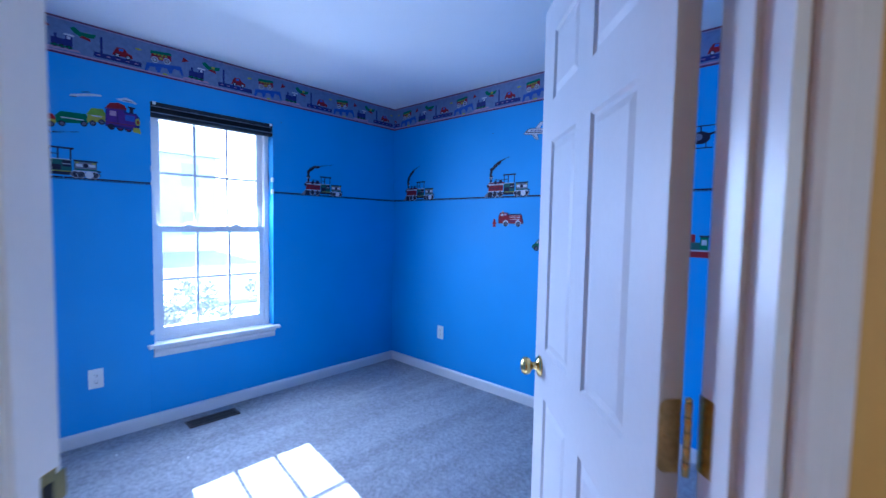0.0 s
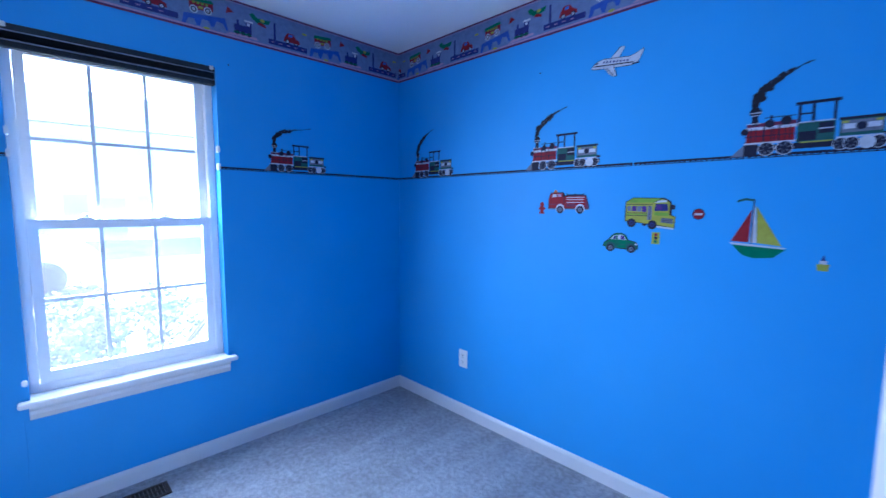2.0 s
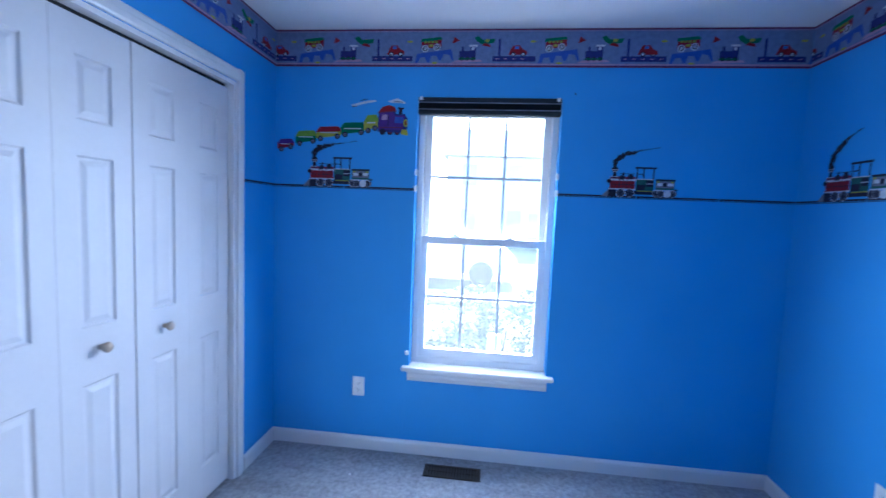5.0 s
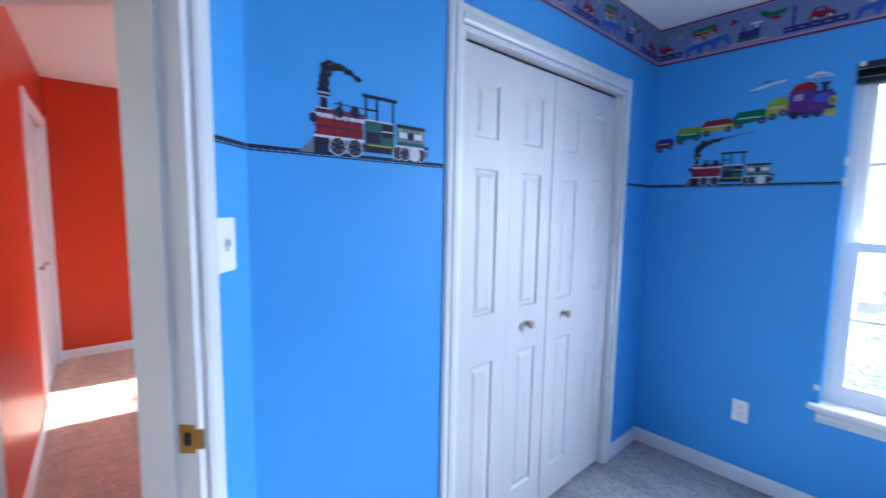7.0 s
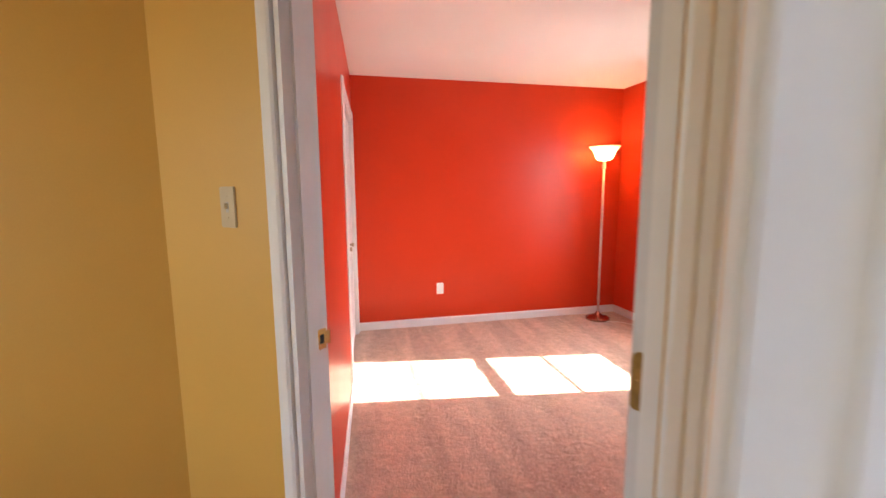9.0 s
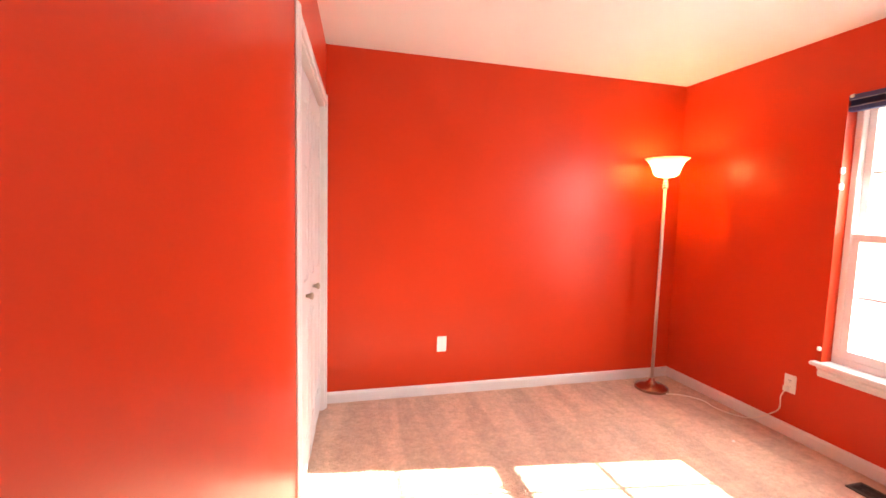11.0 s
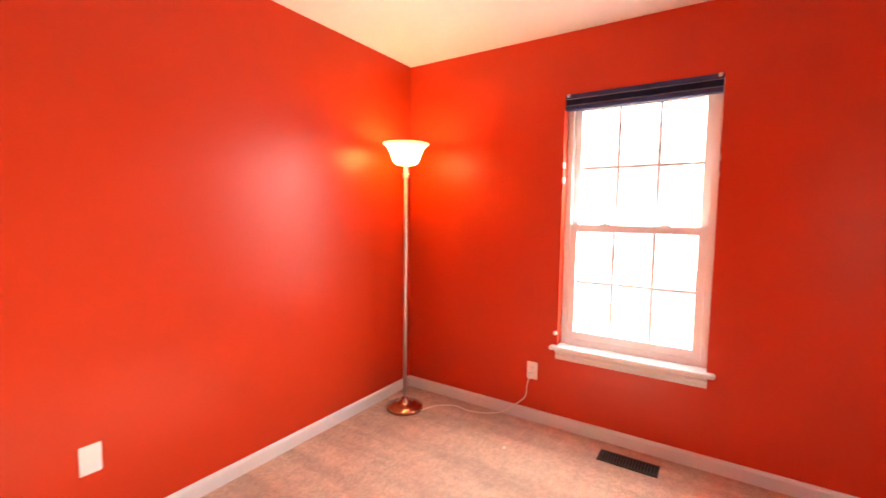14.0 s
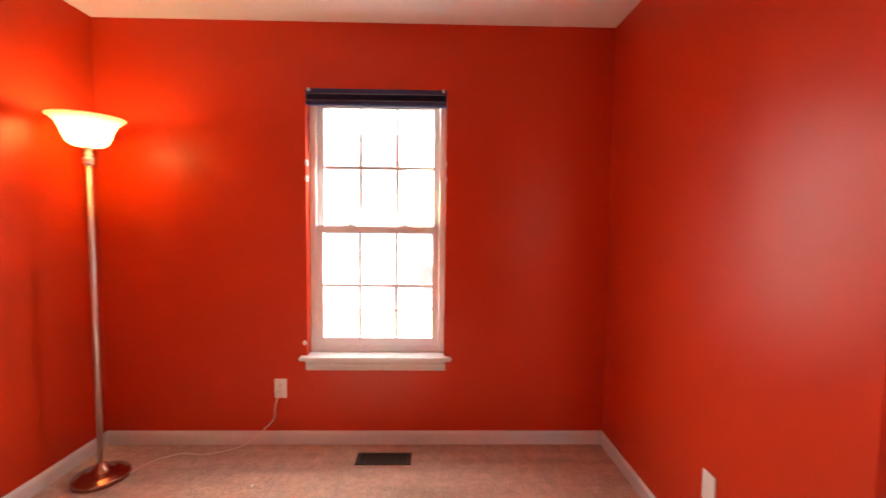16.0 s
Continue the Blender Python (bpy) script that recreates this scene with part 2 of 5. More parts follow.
# door lines: a point on the room face, and the way along the wall
B_A, B_D = Vector((-1.03, 0.45)), Vector((R2, R2))            # blue door's wall
B_N = Vector((R2, -R2))                                        # towards the hall
B_U0, B_U1 = 0.205, 1.14
B_END = 1.527
R_SUM = -1.01                                                  # red door's wall: x + y on the room face
R_D, R_N = Vector((-R2, R2)), Vector((R2, R2))
R_A = Vector((-0.475, R_SUM + 0.475))
R_U0, R_U1 = 0.035, 0.90
HALL_Y = -0.88
DOOR_H = 2.03


def P(a, d, u, n, v):
    q = a + d * u + n * v
    return (q.x, q.y)


sheet("floor_blue_room", [(BW_X - OUT, BN_Y + T), (BW_X - OUT, -0.2), P(B_A, B_D, -0.45, B_N, 0.05), P(B_A, B_D, B_END + 0.05, B_N, 0.05), (BE_X + T, BN_Y + T)][::-1], 0.0, M_CARPET_B, "grey cut-pile carpet with vacuum tracks", "floor", 0.1)
sheet("floor_red_room", [(RW_X - OUT, RS_Y - T), (-0.3, RS_Y - T), P(R_A, R_D, -0.3, R_N, 0.05), P(R_A, R_D, 1.15, R_N, 0.05), (-2.0, RN_Y + 0.06), (RW_X - OUT, RN_Y + 0.06)], 0.0, M_CARPET_R, "beige cut-pile carpet with vacuum tracks", "floor", 0.1)
sheet("floor_hall", [(-1.3, -0.1), (-0.4, -1.15), (2.6, -1.15), (2.6, 2.0), (0.1, 2.0), (-1.2, 0.4)], -0.012, M_CARPET_R, "beige hall carpet", "floor", 0.09)
sheet("ceiling", [(-3.9, -3.8), (2.7, -3.8), (2.7, 3.6), (-3.9, 3.6)], TOP + 0.1, M_CEIL, "flat white ceiling", "ceiling", 0.1)

WIN_Z0, WIN_Z1 = 0.53, 2.075
BWIN = (1.285, 2.075)
RWIN = (-2.302, -1.497)
CLO = (-2.905, -1.722)
wall_with_hole("wall_blue_west", (BW_X, -0.2), (BW_X, BN_Y + T), -OUT, BWIN[0] + 0.2, BWIN[1] + 0.2, WIN_Z0, WIN_Z1, M_BLUE, "blue painted wall with a window", None)
strip("wall_blue_north", (BW_X, BN_Y), (BE_X + T, BN_Y), -T, 0, TOP, M_BLUE, "blue painted wall with train stickers")
strip("wall_blue_east", (BE_X, BN_Y), (BE_X, 1.53), -T, 0, TOP, M_BLUE, "plain blue painted wall")
wall_with_hole("wall_blue_closet", (B_A.x, BS_Y), (BW_X, BS_Y), -T, B_A.x - CLO[1], B_A.x - CLO[0], 0, DOOR_H, M_BLUE, "blue painted wall with a closet opening")
wall_with_hole("wall_blue_door", P(B_A, B_D, B_END + 0.1, B_N, 0), P(B_A, B_D, -0.3, B_N, 0), -T, B_END + 0.1 - B_U1, B_END + 0.1 - B_U0, 0, DOOR_H, M_BLUE, "angled wall, blue on the room side and ochre in the hall", M_YELLOW)
wall_with_hole("wall_red_west", (RW_X, RS_Y - T), (RW_X, 0.0), -OUT, RWIN[0] - RS_Y + T, RWIN[1] - RS_Y + T, WIN_Z0, WIN_Z1, M_RED, "glossy red painted wall with a window")
strip("wall_red_south", (-0.3, RS_Y), (RW_X, RS_Y), -T, 0, TOP, M_RED, "glossy red painted wall")
strip("wall_red_north", (RW_X, RN_Y), (-1.964, RN_Y), -T, 0, TOP, M_RED, "glossy red painted wall")
strip("wall_red_alcove", (-1.964, RN_Y), P(R_A, R_D, 1.05, R_N, 0), -0.05, 0, TOP, M_RED, "plain red painted wall behind the open door")
E_A, E_B = (-0.478, -0.532), (-0.655, RS_Y)
E_LEN = math.hypot(E_B[0] - E_A[0], E_B[1] - E_A[1])
RCLO = (1.66, 2.86)
wall_with_hole("wall_red_east", E_A, E_B, -T, RCLO[0], RCLO[1], 0, DOOR_H, M_RED, "glossy red painted wall with a closet opening")
wall_with_hole("wall_red_door", P(R_A, R_D, -0.62, R_N, 0), P(R_A, R_D, 1.12, R_N, 0), 0.1, R_U0 + 0.62, R_U1 + 0.62, 0, DOOR_H, M_RED, "angled wall, red on the room side and ochre in the hall", M_YELLOW)
strip("wall_hall_south", (2.6, HALL_Y), (-0.1, HALL_Y), -T, 0, TOP, M_YELLOW, "plain ochre painted hall wall")
strip("wall_hall_north", (0.10, 1.45), (2.6, 1.45), -T, 0, TOP, M_YELLOW, "plain ochre painted hall wall")
# unseen hall end; its opening is invented to hold the fill lamp
wall_with_hole("wall_hall_end", (2.6, 1.45), (2.6, HALL_Y), -T, 0.9, 1.8, 0.6, 2.05, M_YELLOW, "ochre painted hall wall with an added opening for the fill lamp")
strip("wall_closet_back", (-1.70, -0.14), (BW_X, -0.14), -0.06, 0, TOP, M_TRIM, "white back wall of the closet")
strip("wall_closet_side", (-1.70, 0.33), (-1.70, -0.14), -0.04, 0, TOP, M_TRIM, "white side wall of the closet")
strip("wall_red_closet_back", (0.1, -1.15), (0.1, RS_Y), -0.06, 0, TOP, M_TRIM, "white back wall of the closet")


# ---- trim ----
BASE_OUT = [(0, 0), (0.012, 0), (0.012, 0.062), (0.008, 0.073), (0.003, 0.080), (0, 0.080)]


def baseboard(a, b):
    """A baseboard whose back lies on the wall from a to b, with the room on the left of that way."""
    a, b = Vector((*a, 0)), Vector((*b, 0))
    d = (b - a).normalized()
    bm = bmesh.new()
    sweep(bm, BASE_OUT, a, b, (-d.y, d.x, 0), (0, 0, 1))
    return structure(part("baseboard", bm, M_TRIM), "white painted baseboard", "baseboard")


baseboard((BE_X, BN_Y), (BW_X, BN_Y))
baseboard((BW_X, BN_Y - 0.012), (BW_X, BS_Y))
baseboard((BW_X + 0.012, BS_Y), (CLO[0] - 0.068, BS_Y))
baseboard((CLO[1] + 0.068, BS_Y), (B_A.x, BS_Y))
baseboard((BE_X, 1.53), (BE_X, BN_Y - 0.012))
baseboard((RW_X, RN_Y), (RW_X, RS_Y))
baseboard((RW_X + 0.012, RS_Y), (-0.66, RS_Y))
baseboard((-1.964, RN_Y), (RW_X + 0.012, RN_Y))
e_d = Vector((E_B[0] - E_A[0], E_B[1] - E_A[1])).normalized()
E_AV = Vector(E_A)
E_N = Vector((e_d.y, -e_d.x))            # into the room
eu = lambda u: tuple(E_AV + e_d * u)
baseboard(eu(RCLO[0] - 0.068), eu(0.03))
baseboard((-0.1, HALL_Y), (2.6, HALL_Y))
baseboard(P(R_A, R_D, R_U0 - 0.09, R_N, 0.1), P(R_A, R_D, -0.52, R_N, 0.1))
baseboard(P(B_A, B_D, B_END, B_N, T), P(B_A, B_D, B_U1 + 0.08, B_N, T))

CASE_OUT = [(0, 0), (0.06, 0), (0.06, 0.006), (0.052, 0.011), (0.034, 0.012), (0.028, 0.016), (0.008, 0.017), (0, 0.012)]


def casing(name, a, d, n, u0, u1, h, label, wide=1.0):
    """Moulded casing round an opening on the face at a, along d, standing out towards n."""
    d3, n3 = Vector((d.x, d.y, 0)), Vector((n.x, n.y, 0))
    root = empty(name, Matrix.Translation((0, 0, 0)), label, "door casing", kind="structure")
    at = lambda u, z: Vector((a.x + d.x * u, a.y + d.y * u, z))
    for u, s, top in ((u0 - 0.005, -1, h + 0.005 + 0.06 * wide), (u1 + 0.005, 1, h + 0.005 + 0.06 * wide)):
        bm = bmesh.new()
        sweep(bm, [(x * wide, y) for x, y in CASE_OUT], at(u, 0), at(u, top), d3 * s, n3)
        part("side_casing", bm, M_TRIM, root)
    bm = bmesh.new()
    sweep(bm, [(x * wide, y + 0.0005) for x, y in CASE_OUT], at(u0 - 0.005, h + 0.005), at(u1 + 0.005, h + 0.005), (0, 0, 1), n3)
    part("head_casing", bm, M_TRIM, root)
    return root


def jambs(name, a, d, n, u0, u1, h, thick, label, stop):
    """Lining boards through the wall, with a door stop; a lies on the room face, n points out of the room."""
    root = empty(name, Matrix.Translation((0, 0, 0)), label, "door frame", kind="structure")
    m = Matrix(((d.x, n.x, 0, a.x), (d.y, n.y, 0, a.y), (0, 0, 1, 0), (0, 0, 0, 1)))
    for u, v in ((u0 - 0.001, u0 + 0.018), (u1 - 0.018, u1 + 0.001)):
        boxpart("side_jamb", (u, v, -0.003, thick + 0.003, 0, h), M_TRIM, root, m=m)
    boxpart("head_jamb", (u0 + 0.018, u1 - 0.018, -0.003, thick + 0.003, h - 0.018, h + 0.001), M_TRIM, root, m=m)
    if stop:
        for u, v in ((u0 + 0.018, u0 + 0.029), (u1 - 0.029, u1 - 0.018)):
            boxpart("door_stop", (u, v, 0.04, 0.072, 0, h - 0.018), M_TRIM, root, m=m)
        boxpart("door_stop", (u0 + 0.029, u1 - 0.029, 0.04, 0.072, h - 0.03, h - 0.018), M_TRIM, root, m=m)
    return root, m


casing("trim_blue_door", B_A, B_D, -B_N, B_U0, B_U1, DOOR_H, "white moulded casing round the blue room's door")
casing("trim_blue_door_hall", B_A + B_N * T, B_D, B_N, B_U0, B_U1, DOOR_H, "white moulded casing on the hall side", 1.25)
casing("trim_red_door", R_A, R_D, -R_N, R_U0, R_U1, DOOR_H, "white moulded casing round the red room's door")
casing("trim_red_door_hall", R_A + R_N * 0.1, R_D, R_N, R_U0, R_U1, DOOR_H, "white moulded casing on the hall side")
casing("trim_blue_closet", Vector((0, BS_Y)), Vector((1, 0)), Vector((0, 1)), CLO[0], CLO[1], DOOR_H, "white moulded casing round the closet")
casing("trim_red_closet", E_AV, e_d, E_N, RCLO[0], RCLO[1], DOOR_H, "white moulded casing round the closet")
b_frame, b_m = jambs("frame_blue_door", B_A, B_D, B_N, B_U0, B_U1, DOOR_H, T, "white door frame with a brass strike plate", True)
r_frame, r_m = jambs("frame_red_door", R_A, R_D, R_N, R_U0, R_U1, DOOR_H, 0.1, "white door frame with a brass strike plate", True)
jambs("frame_blue_closet", Vector((0, BS_Y)), Vector((1, 0)), Vector((0, -1)), CLO[0], CLO[1], DOOR_H, T, "white closet frame", False)
jambs("frame_red_closet", E_AV, e_d, -E_N, RCLO[0], RCLO[1], DOOR_H, T, "white closet frame", False)


def strike(m, u, z, root):
    """A brass plate with a dark latch hole, let into the jamb."""
    bm = bmesh.new()
    box(bm, u + 0.0175, u + 0.0195, 0.004, 0.036, z - 0.029, z + 0.029)
    box(bm, u + 0.014, u + 0.0185, -0.012, 0.004, z - 0.02, z + 0.02)
    bmesh.ops.transform(bm, matrix=m, verts=list(bm.verts))
    plate = part("strike_plate", bm, M_BRASS, root, "polished brass strike plate")
    boxpart("latch_hole", (u + 0.019, u + 0.0205, 0.012, 0.026, z - 0.013, z + 0.013), M_DARK, plate, m=m)


strike(b_m, B_U0, 0.97, b_frame)
strike(r_m, R_U0, 0.97, r_frame)


# ---- panelled doors ----
def leaf(w, h, t, cols, rows):
    """A moulded door leaf: x across, y through, z up; the panels are sunk into both faces."""
    bm = bmesh.new()
    xs = sorted({0, w, *[x for c in cols for x in c]})
    zs = sorted({0, h, *[z for r in rows for z in r]})
    panels = []
    for y in (0, t):
        grid = [[bm.verts.new((x, y, z)) for z in zs] for x in xs]
        for i in range(len(xs) - 1):
            for k in range(len(zs) - 1):
                q = [grid[i][k], grid[i + 1][k], grid[i + 1][k + 1], grid[i][k + 1]]
                f = bm.faces.new(q if y == 0 else q[::-1])
                if (xs[i], xs[i + 1]) in cols and (zs[k], zs[k + 1]) in rows:
                    panels.append(f)
    bm.normal_update()
    rim = [e for e in bm.edges if len(e.link_faces) == 1]
    bmesh.ops.bridge_loops(bm, edges=rim)
    bm.normal_update()
    bmesh.ops.inset_individual(bm, faces=panels, thickness=0.010, depth=-0.007)
    bmesh.ops.inset_individual(bm, faces=panels, thickness=0.012, depth=0.0)
    bmesh.ops.inset_individual(bm, faces=panels, thickness=0.024, depth=0.005)
    return bm


ROWS6 = [(0.20, 0.80), (0.95, 1.58), (1.70, 1.90)]


def knob_mesh(flip):
    """A round brass knob on its rose, pointing along +y or -y."""
    bm = bmesh.new()
    prof = [(0.033, 0.0), (0.033, 0.004), (0.026, 0.010), (0.013, 0.013), (0.011, 0.024), (0.015, 0.029), (0.024, 0.034), (0.0275, 0.043), (0.0265, 0.052), (0.020, 0.059), (0.008, 0.062), (0.0, 0.0622)]
    lathe(bm, prof, 28, pose(0, 0, 0, 90 if flip else -90))
    return bm


HINGE = 0.056


def plate_outline(bm, y0, y1, z0, z1, x0, x1, r=0.012):
    """A thin plate in y and z, its corners at y1 rounded."""
    pts = [(y0, z0)] + [(y1 - r + r * math.sin(a), z0 + r - r * math.cos(a)) for a in (0, 0.52, 1.05, 1.57)] + [(y1 - r + r * math.cos(a), z1 - r + r * math.sin(a)) for a in (0, 0.52, 1.05, 1.57)] + [(y0, z1)]
    near, far = ([bm.verts.new((x, y, z)) for y, z in pts] for x in (x0, x1))
    bm.faces.new(near)
    bm.faces.new(far[::-1])
    for i in range(len(pts)):
        j = (i + 1) % len(pts)
        bm.faces.new((near[i], far[i], far[j], near[j]))


def hinged_door(name, m, w, label, hinge_m):
    """A six-panel door; m places its hinge edge at x = 0."""
    stile, mid = 0.115, 0.10
    pw = (w - 2 * stile - mid) / 2
    cols = [(stile, stile + pw), (stile + pw + mid, w - stile)]
    root = empty(name, m, label, "door")
    part("door_leaf", leaf(w, 2.0, 0.035, cols, ROWS6), M_DOOR, root, bevel=0.0).location.z = 0.012
    for y, flip in ((0.035, False), (0, True)):
        k = part("door_knob", knob_mesh(flip), M_BRASS, root, "polished brass door knob")
        k.location = (w - 0.065, y, 0.897)
    boxpart("latch_plate", (w - 0.001, w + 0.0015, 0.005, 0.030, 0.90, 0.96), M_BRASS, root, "brass latch plate")
    for z in (0.25, 1.03, 1.80):
        bm = bmesh.new()
        plate_outline(bm, 0.002, 0.033, z - HINGE, z + HINGE, -0.0015, 0.0005)
        h = part("hinge_leaf", bm, M_OLDBRASS, root, "tarnished brass hinge leaf with rounded corners")
        for dz, dy in ((-0.036, 0.012), (0, 0.023), (0.036, 0.012)):
            bm = bmesh.new()
            lathe(bm, [(0.0042, 0), (0.0036, 0.0009), (0, 0.001)], 12, Matrix.Translation((-0.0015, dy, z + dz)) @ pose(0, 0, 0, 0, -90))
            part("screw", bm, M_OLDBRASS, h)
        bm = bmesh.new()
        step = 2 * HINGE / 5
        for i in range(5):
            lathe(bm, [(0.0048, z - HINGE + step * i), (0.0056, z - HINGE + step * i + 0.0012), (0.0056, z - HINGE + step * (i + 1) - 0.0022), (0.0048, z - HINGE + step * (i + 1) - 0.001)], 16, Matrix.Translation((-0.010, hinge_m, 0)))
        lathe(bm, [(0.0050, z + HINGE), (0.0055, z + HINGE + 0.004), (0.002, z + HINGE + 0.007), (0, z + HINGE + 0.0072)], 12, Matrix.Translation((-0.010, hinge_m, 0)))
        part("hinge_pin", bm, M_BRASS, h, "brass hinge barrel in five knuckles")
    return root


def hinge_plates(root, m, u):
    """The other hinge leaves, let into the jamb."""
    for z in (0.25, 1.03, 1.80):
        bm = bmesh.new()
        plate_outline(bm, -0.004, 0.032, z + 0.012 - HINGE, z + 0.012 + HINGE, u - 0.0195, u - 0.0175)
        bmesh.ops.transform(bm, matrix=m, verts=list(bm.verts))
        part("hinge_leaf", bm, M_BRASS, root, "brass hinge leaf")


def door_pose(a, d, n, u, swing=0.0, gap=0.018):
    """A door that stands square to its wall: x into the room, y along the wall to the opening."""
    q = a + d * u - n * gap
    m = Matrix(((-n.x, -d.x, 0, q.x), (-n.y, -d.y, 0, q.y), (0, 0, 1, 0), (0, 0, 0, 1)))
    return m @ pose(0, 0, 0, 0, 0, swing)


BD_W, RD_W = 0.775, 0.80
hinged_door("door_blue", door_pose(B_A, B_D, B_N, B_U1 - 0.037, -1.7), BD_W, "white six-panel door standing open, with a brass knob", -0.004)
hinge_plates(b_frame, b_m, B_U1)
hinged_door("door_red", door_pose(R_A, R_D, R_N, R_U1 - 0.022, -1.5, 0.008), RD_W, "white six-panel door standing open, with a brass knob", -0.004)
hinge_plates(r_frame, r_m, R_U1)


def bifold(name, m, w, label):
    """A closet's four bifold leaves with two wooden knobs."""
    n = 4
    lw = (w - 0.012) / n
    root = empty(name, m, label, "closet door")
    for i in range(n):
        lf = part("door_panel", leaf(lw - 0.004, 1.975, 0.03, [(0.075, lw - 0.079)], [(0.17, 0.80), (0.99, 1.55), (1.66, 1.86)]), M_DOOR, root)
        lf.location = (0.006 + i * lw, 0, 0.018)
        lf.rotation_euler = (0, 0, radians(0.5 if i % 2 else -0.5))
        if i in (1, 2):
            bm = bmesh.new()
            lathe(bm, [(0.010, 0), (0.009, 0.012), (0.016, 0.020), (0.019, 0.029), (0.014, 0.036), (0, 0.038)], 24, pose(0, 0, 0, -90))
            k = part("knob", bm, M_KNOB, lf, "worn tan wooden knob")
            k.location = (lw / 2, 0.03, 0.915)
    # near-black box that gives the gap over the leaves its shade
    bm = bmesh.new()
    box(bm, 0.004, w - 0.004, -0.01, 0.012, 1.996, 2.012)
    part("gap_backing", bm, M_DARK, root, "dark backing for the shaded gap above the leaves")
    return root


bifold("closet_door_blue", pose(CLO[0] + 0.018, BS_Y - 0.055, 0), CLO[1] - CLO[0] - 0.036, "white six-panel bifold closet doors, closed")
rq = E_AV + e_d * (RCLO[1] - 0.018) - E_N * 0.055
bifold("closet_door_red", Matrix(((-e_d.x, E_N.x, 0, rq.x), (-e_d.y, E_N.y, 0, rq.y), (0, 0, 1, 0), (0, 0, 0, 1))), RCLO[1] - RCLO[0] - 0.036, "white six-panel bifold closet doors, closed")


# ---- windows ----
def window(name, x, y0, y1, shade_mat, pane_mat, pane_x, label):
    """A double-hung vinyl window with a grille in the glass; x is the wall's inner face."""
    root = empty(name, Matrix.Translation((0, 0, 0)), label, "window", kind="structure")
    z0, z1, zm = WIN_Z0, WIN_Z1, 1.275
    xo = x - 0.155
    for ya, yb in ((y0, y0 + 0.035), (y1 - 0.035, y1)):
        boxpart("side_frame", (xo, x - 0.075, ya, yb, z0 + 0.002, z1), M_VINYL, root, bevel=0.003)
    boxpart("head_frame", (xo, x - 0.075, y0 + 0.035, y1 - 0.035, z1 - 0.035, z1), M_VINYL, root, bevel=0.003)
    boxpart("bottom_frame", (xo, x - 0.075, y0 + 0.035, y1 - 0.035, z0 + 0.002, z0 + 0.04), M_VINYL, root, bevel=0.003)
    for nm, xa, xb, za, zb, rail_lo, rail_hi in (("lower_sash", x - 0.112, x - 0.082, z0 + 0.040, zm + 0.022, 0.05, 0.042), ("upper_sash", x - 0.148, x - 0.118, zm - 0.016, z1 - 0.034, 0.038, 0.045)):
        ya, yb = y0 + 0.036, y1 - 0.036
        bm = bmesh.new()
        st = 0.038
        box(bm, xa, xb, ya, ya + st, za, zb)
        box(bm, xa, xb, yb - st, yb, za, zb)
        box(bm, xa, xb, ya + st, yb - st, za, za + rail_lo)
        box(bm, xa, xb, ya + st, yb - st, zb - rail_hi, zb)
        sash = part(nm, bm, M_VINYL, root)
        ga, gb, gz, gt = ya + st, yb - st, za + rail_lo, zb - rail_hi
        xm = (xa + xb) / 2
        for i in (1, 2):
            y = ga + (gb - ga) * i / 3
            boxpart("muntin", (xm - 0.003, xm + 0.003, y - 0.008, y + 0.008, gz, gt), M_VINYL, sash)
        z = (gz + gt) / 2
        boxpart("muntin", (xm - 0.004, xm + 0.004, ga, gb, z - 0.008, z + 0.008), M_VINYL, sash)
        pane = boxpart("pane", (xm + pane_x, xm + pane_x + 0.003, ga, gb, gz, gt), pane_mat, sash)
        pane.visible_shadow = False
    for i in (0.3, 0.7):
        y = y0 + (y1 - y0) * i
        bm = bmesh.new()
        box(bm, x - 0.112, x - 0.085, y - 0.03, y + 0.03, zm + 0.022, zm + 0.030)
        lathe(bm, [(0.013, 0), (0.013, 0.012), (0.008, 0.016), (0, 0.0165)], 16, Matrix.Translation((x - 0.10, y, zm + 0.030)))
        box(bm, x - 0.104, x - 0.070, y - 0.006, y + 0.006, zm + 0.036, zm + 0.044)
        part("sash_lock", bm, M_VINYL, root, "white sash lock")
    bm = bmesh.new()
    box(bm, x - 0.08, x + 0.045, y0 - 0.04, y1 + 0.04, z0 - 0.018, z0 + 0.004)
    sill = part("window_sill", bm, M_TRIM, root, bevel=0.005)
    bm = bmesh.new()
    sweep(bm, [(0, 0), (0.012, 0), (0.018, 0.024), (0.014, 0.038), (0.028, 0.050), (0.03, 0.058), (0, 0.058)], (x, y0 - 0.005, z0 - 0.080), (x, y1 + 0.005, z0 - 0.080), (1, 0, 0), (0, 0, 1))
    part("apron", bm, M_TRIM, root)
    # the raised shade with its head rail, stacked folds and clips
    sh = empty("window_shade", Matrix.Translation((x, (y0 + y1) / 2, z1)), "raised pleated shade, dark with pale fold edges", "window shade")
    w = (y1 - y0) / 2 - 0.004
    boxpart("head_rail", (-0.038, 0.004, -w, w, -0.026, -0.001), shade_mat, sh, bevel=0.002)
    for i in range(5):
        z = -0.026 - 0.008 * (i + 1)
        bm = bmesh.new()
        sweep(bm, [(-0.034, 0.001), (-0.02, 0.0), (-0.002 + 0.002 * (i % 2), 0.0035), (-0.02, 0.0075), (-0.034, 0.0068)], (0, -w, z), (0, w, z), (1, 0, 0), (0, 0, 1))
        part("fold", bm, shade_mat, sh)
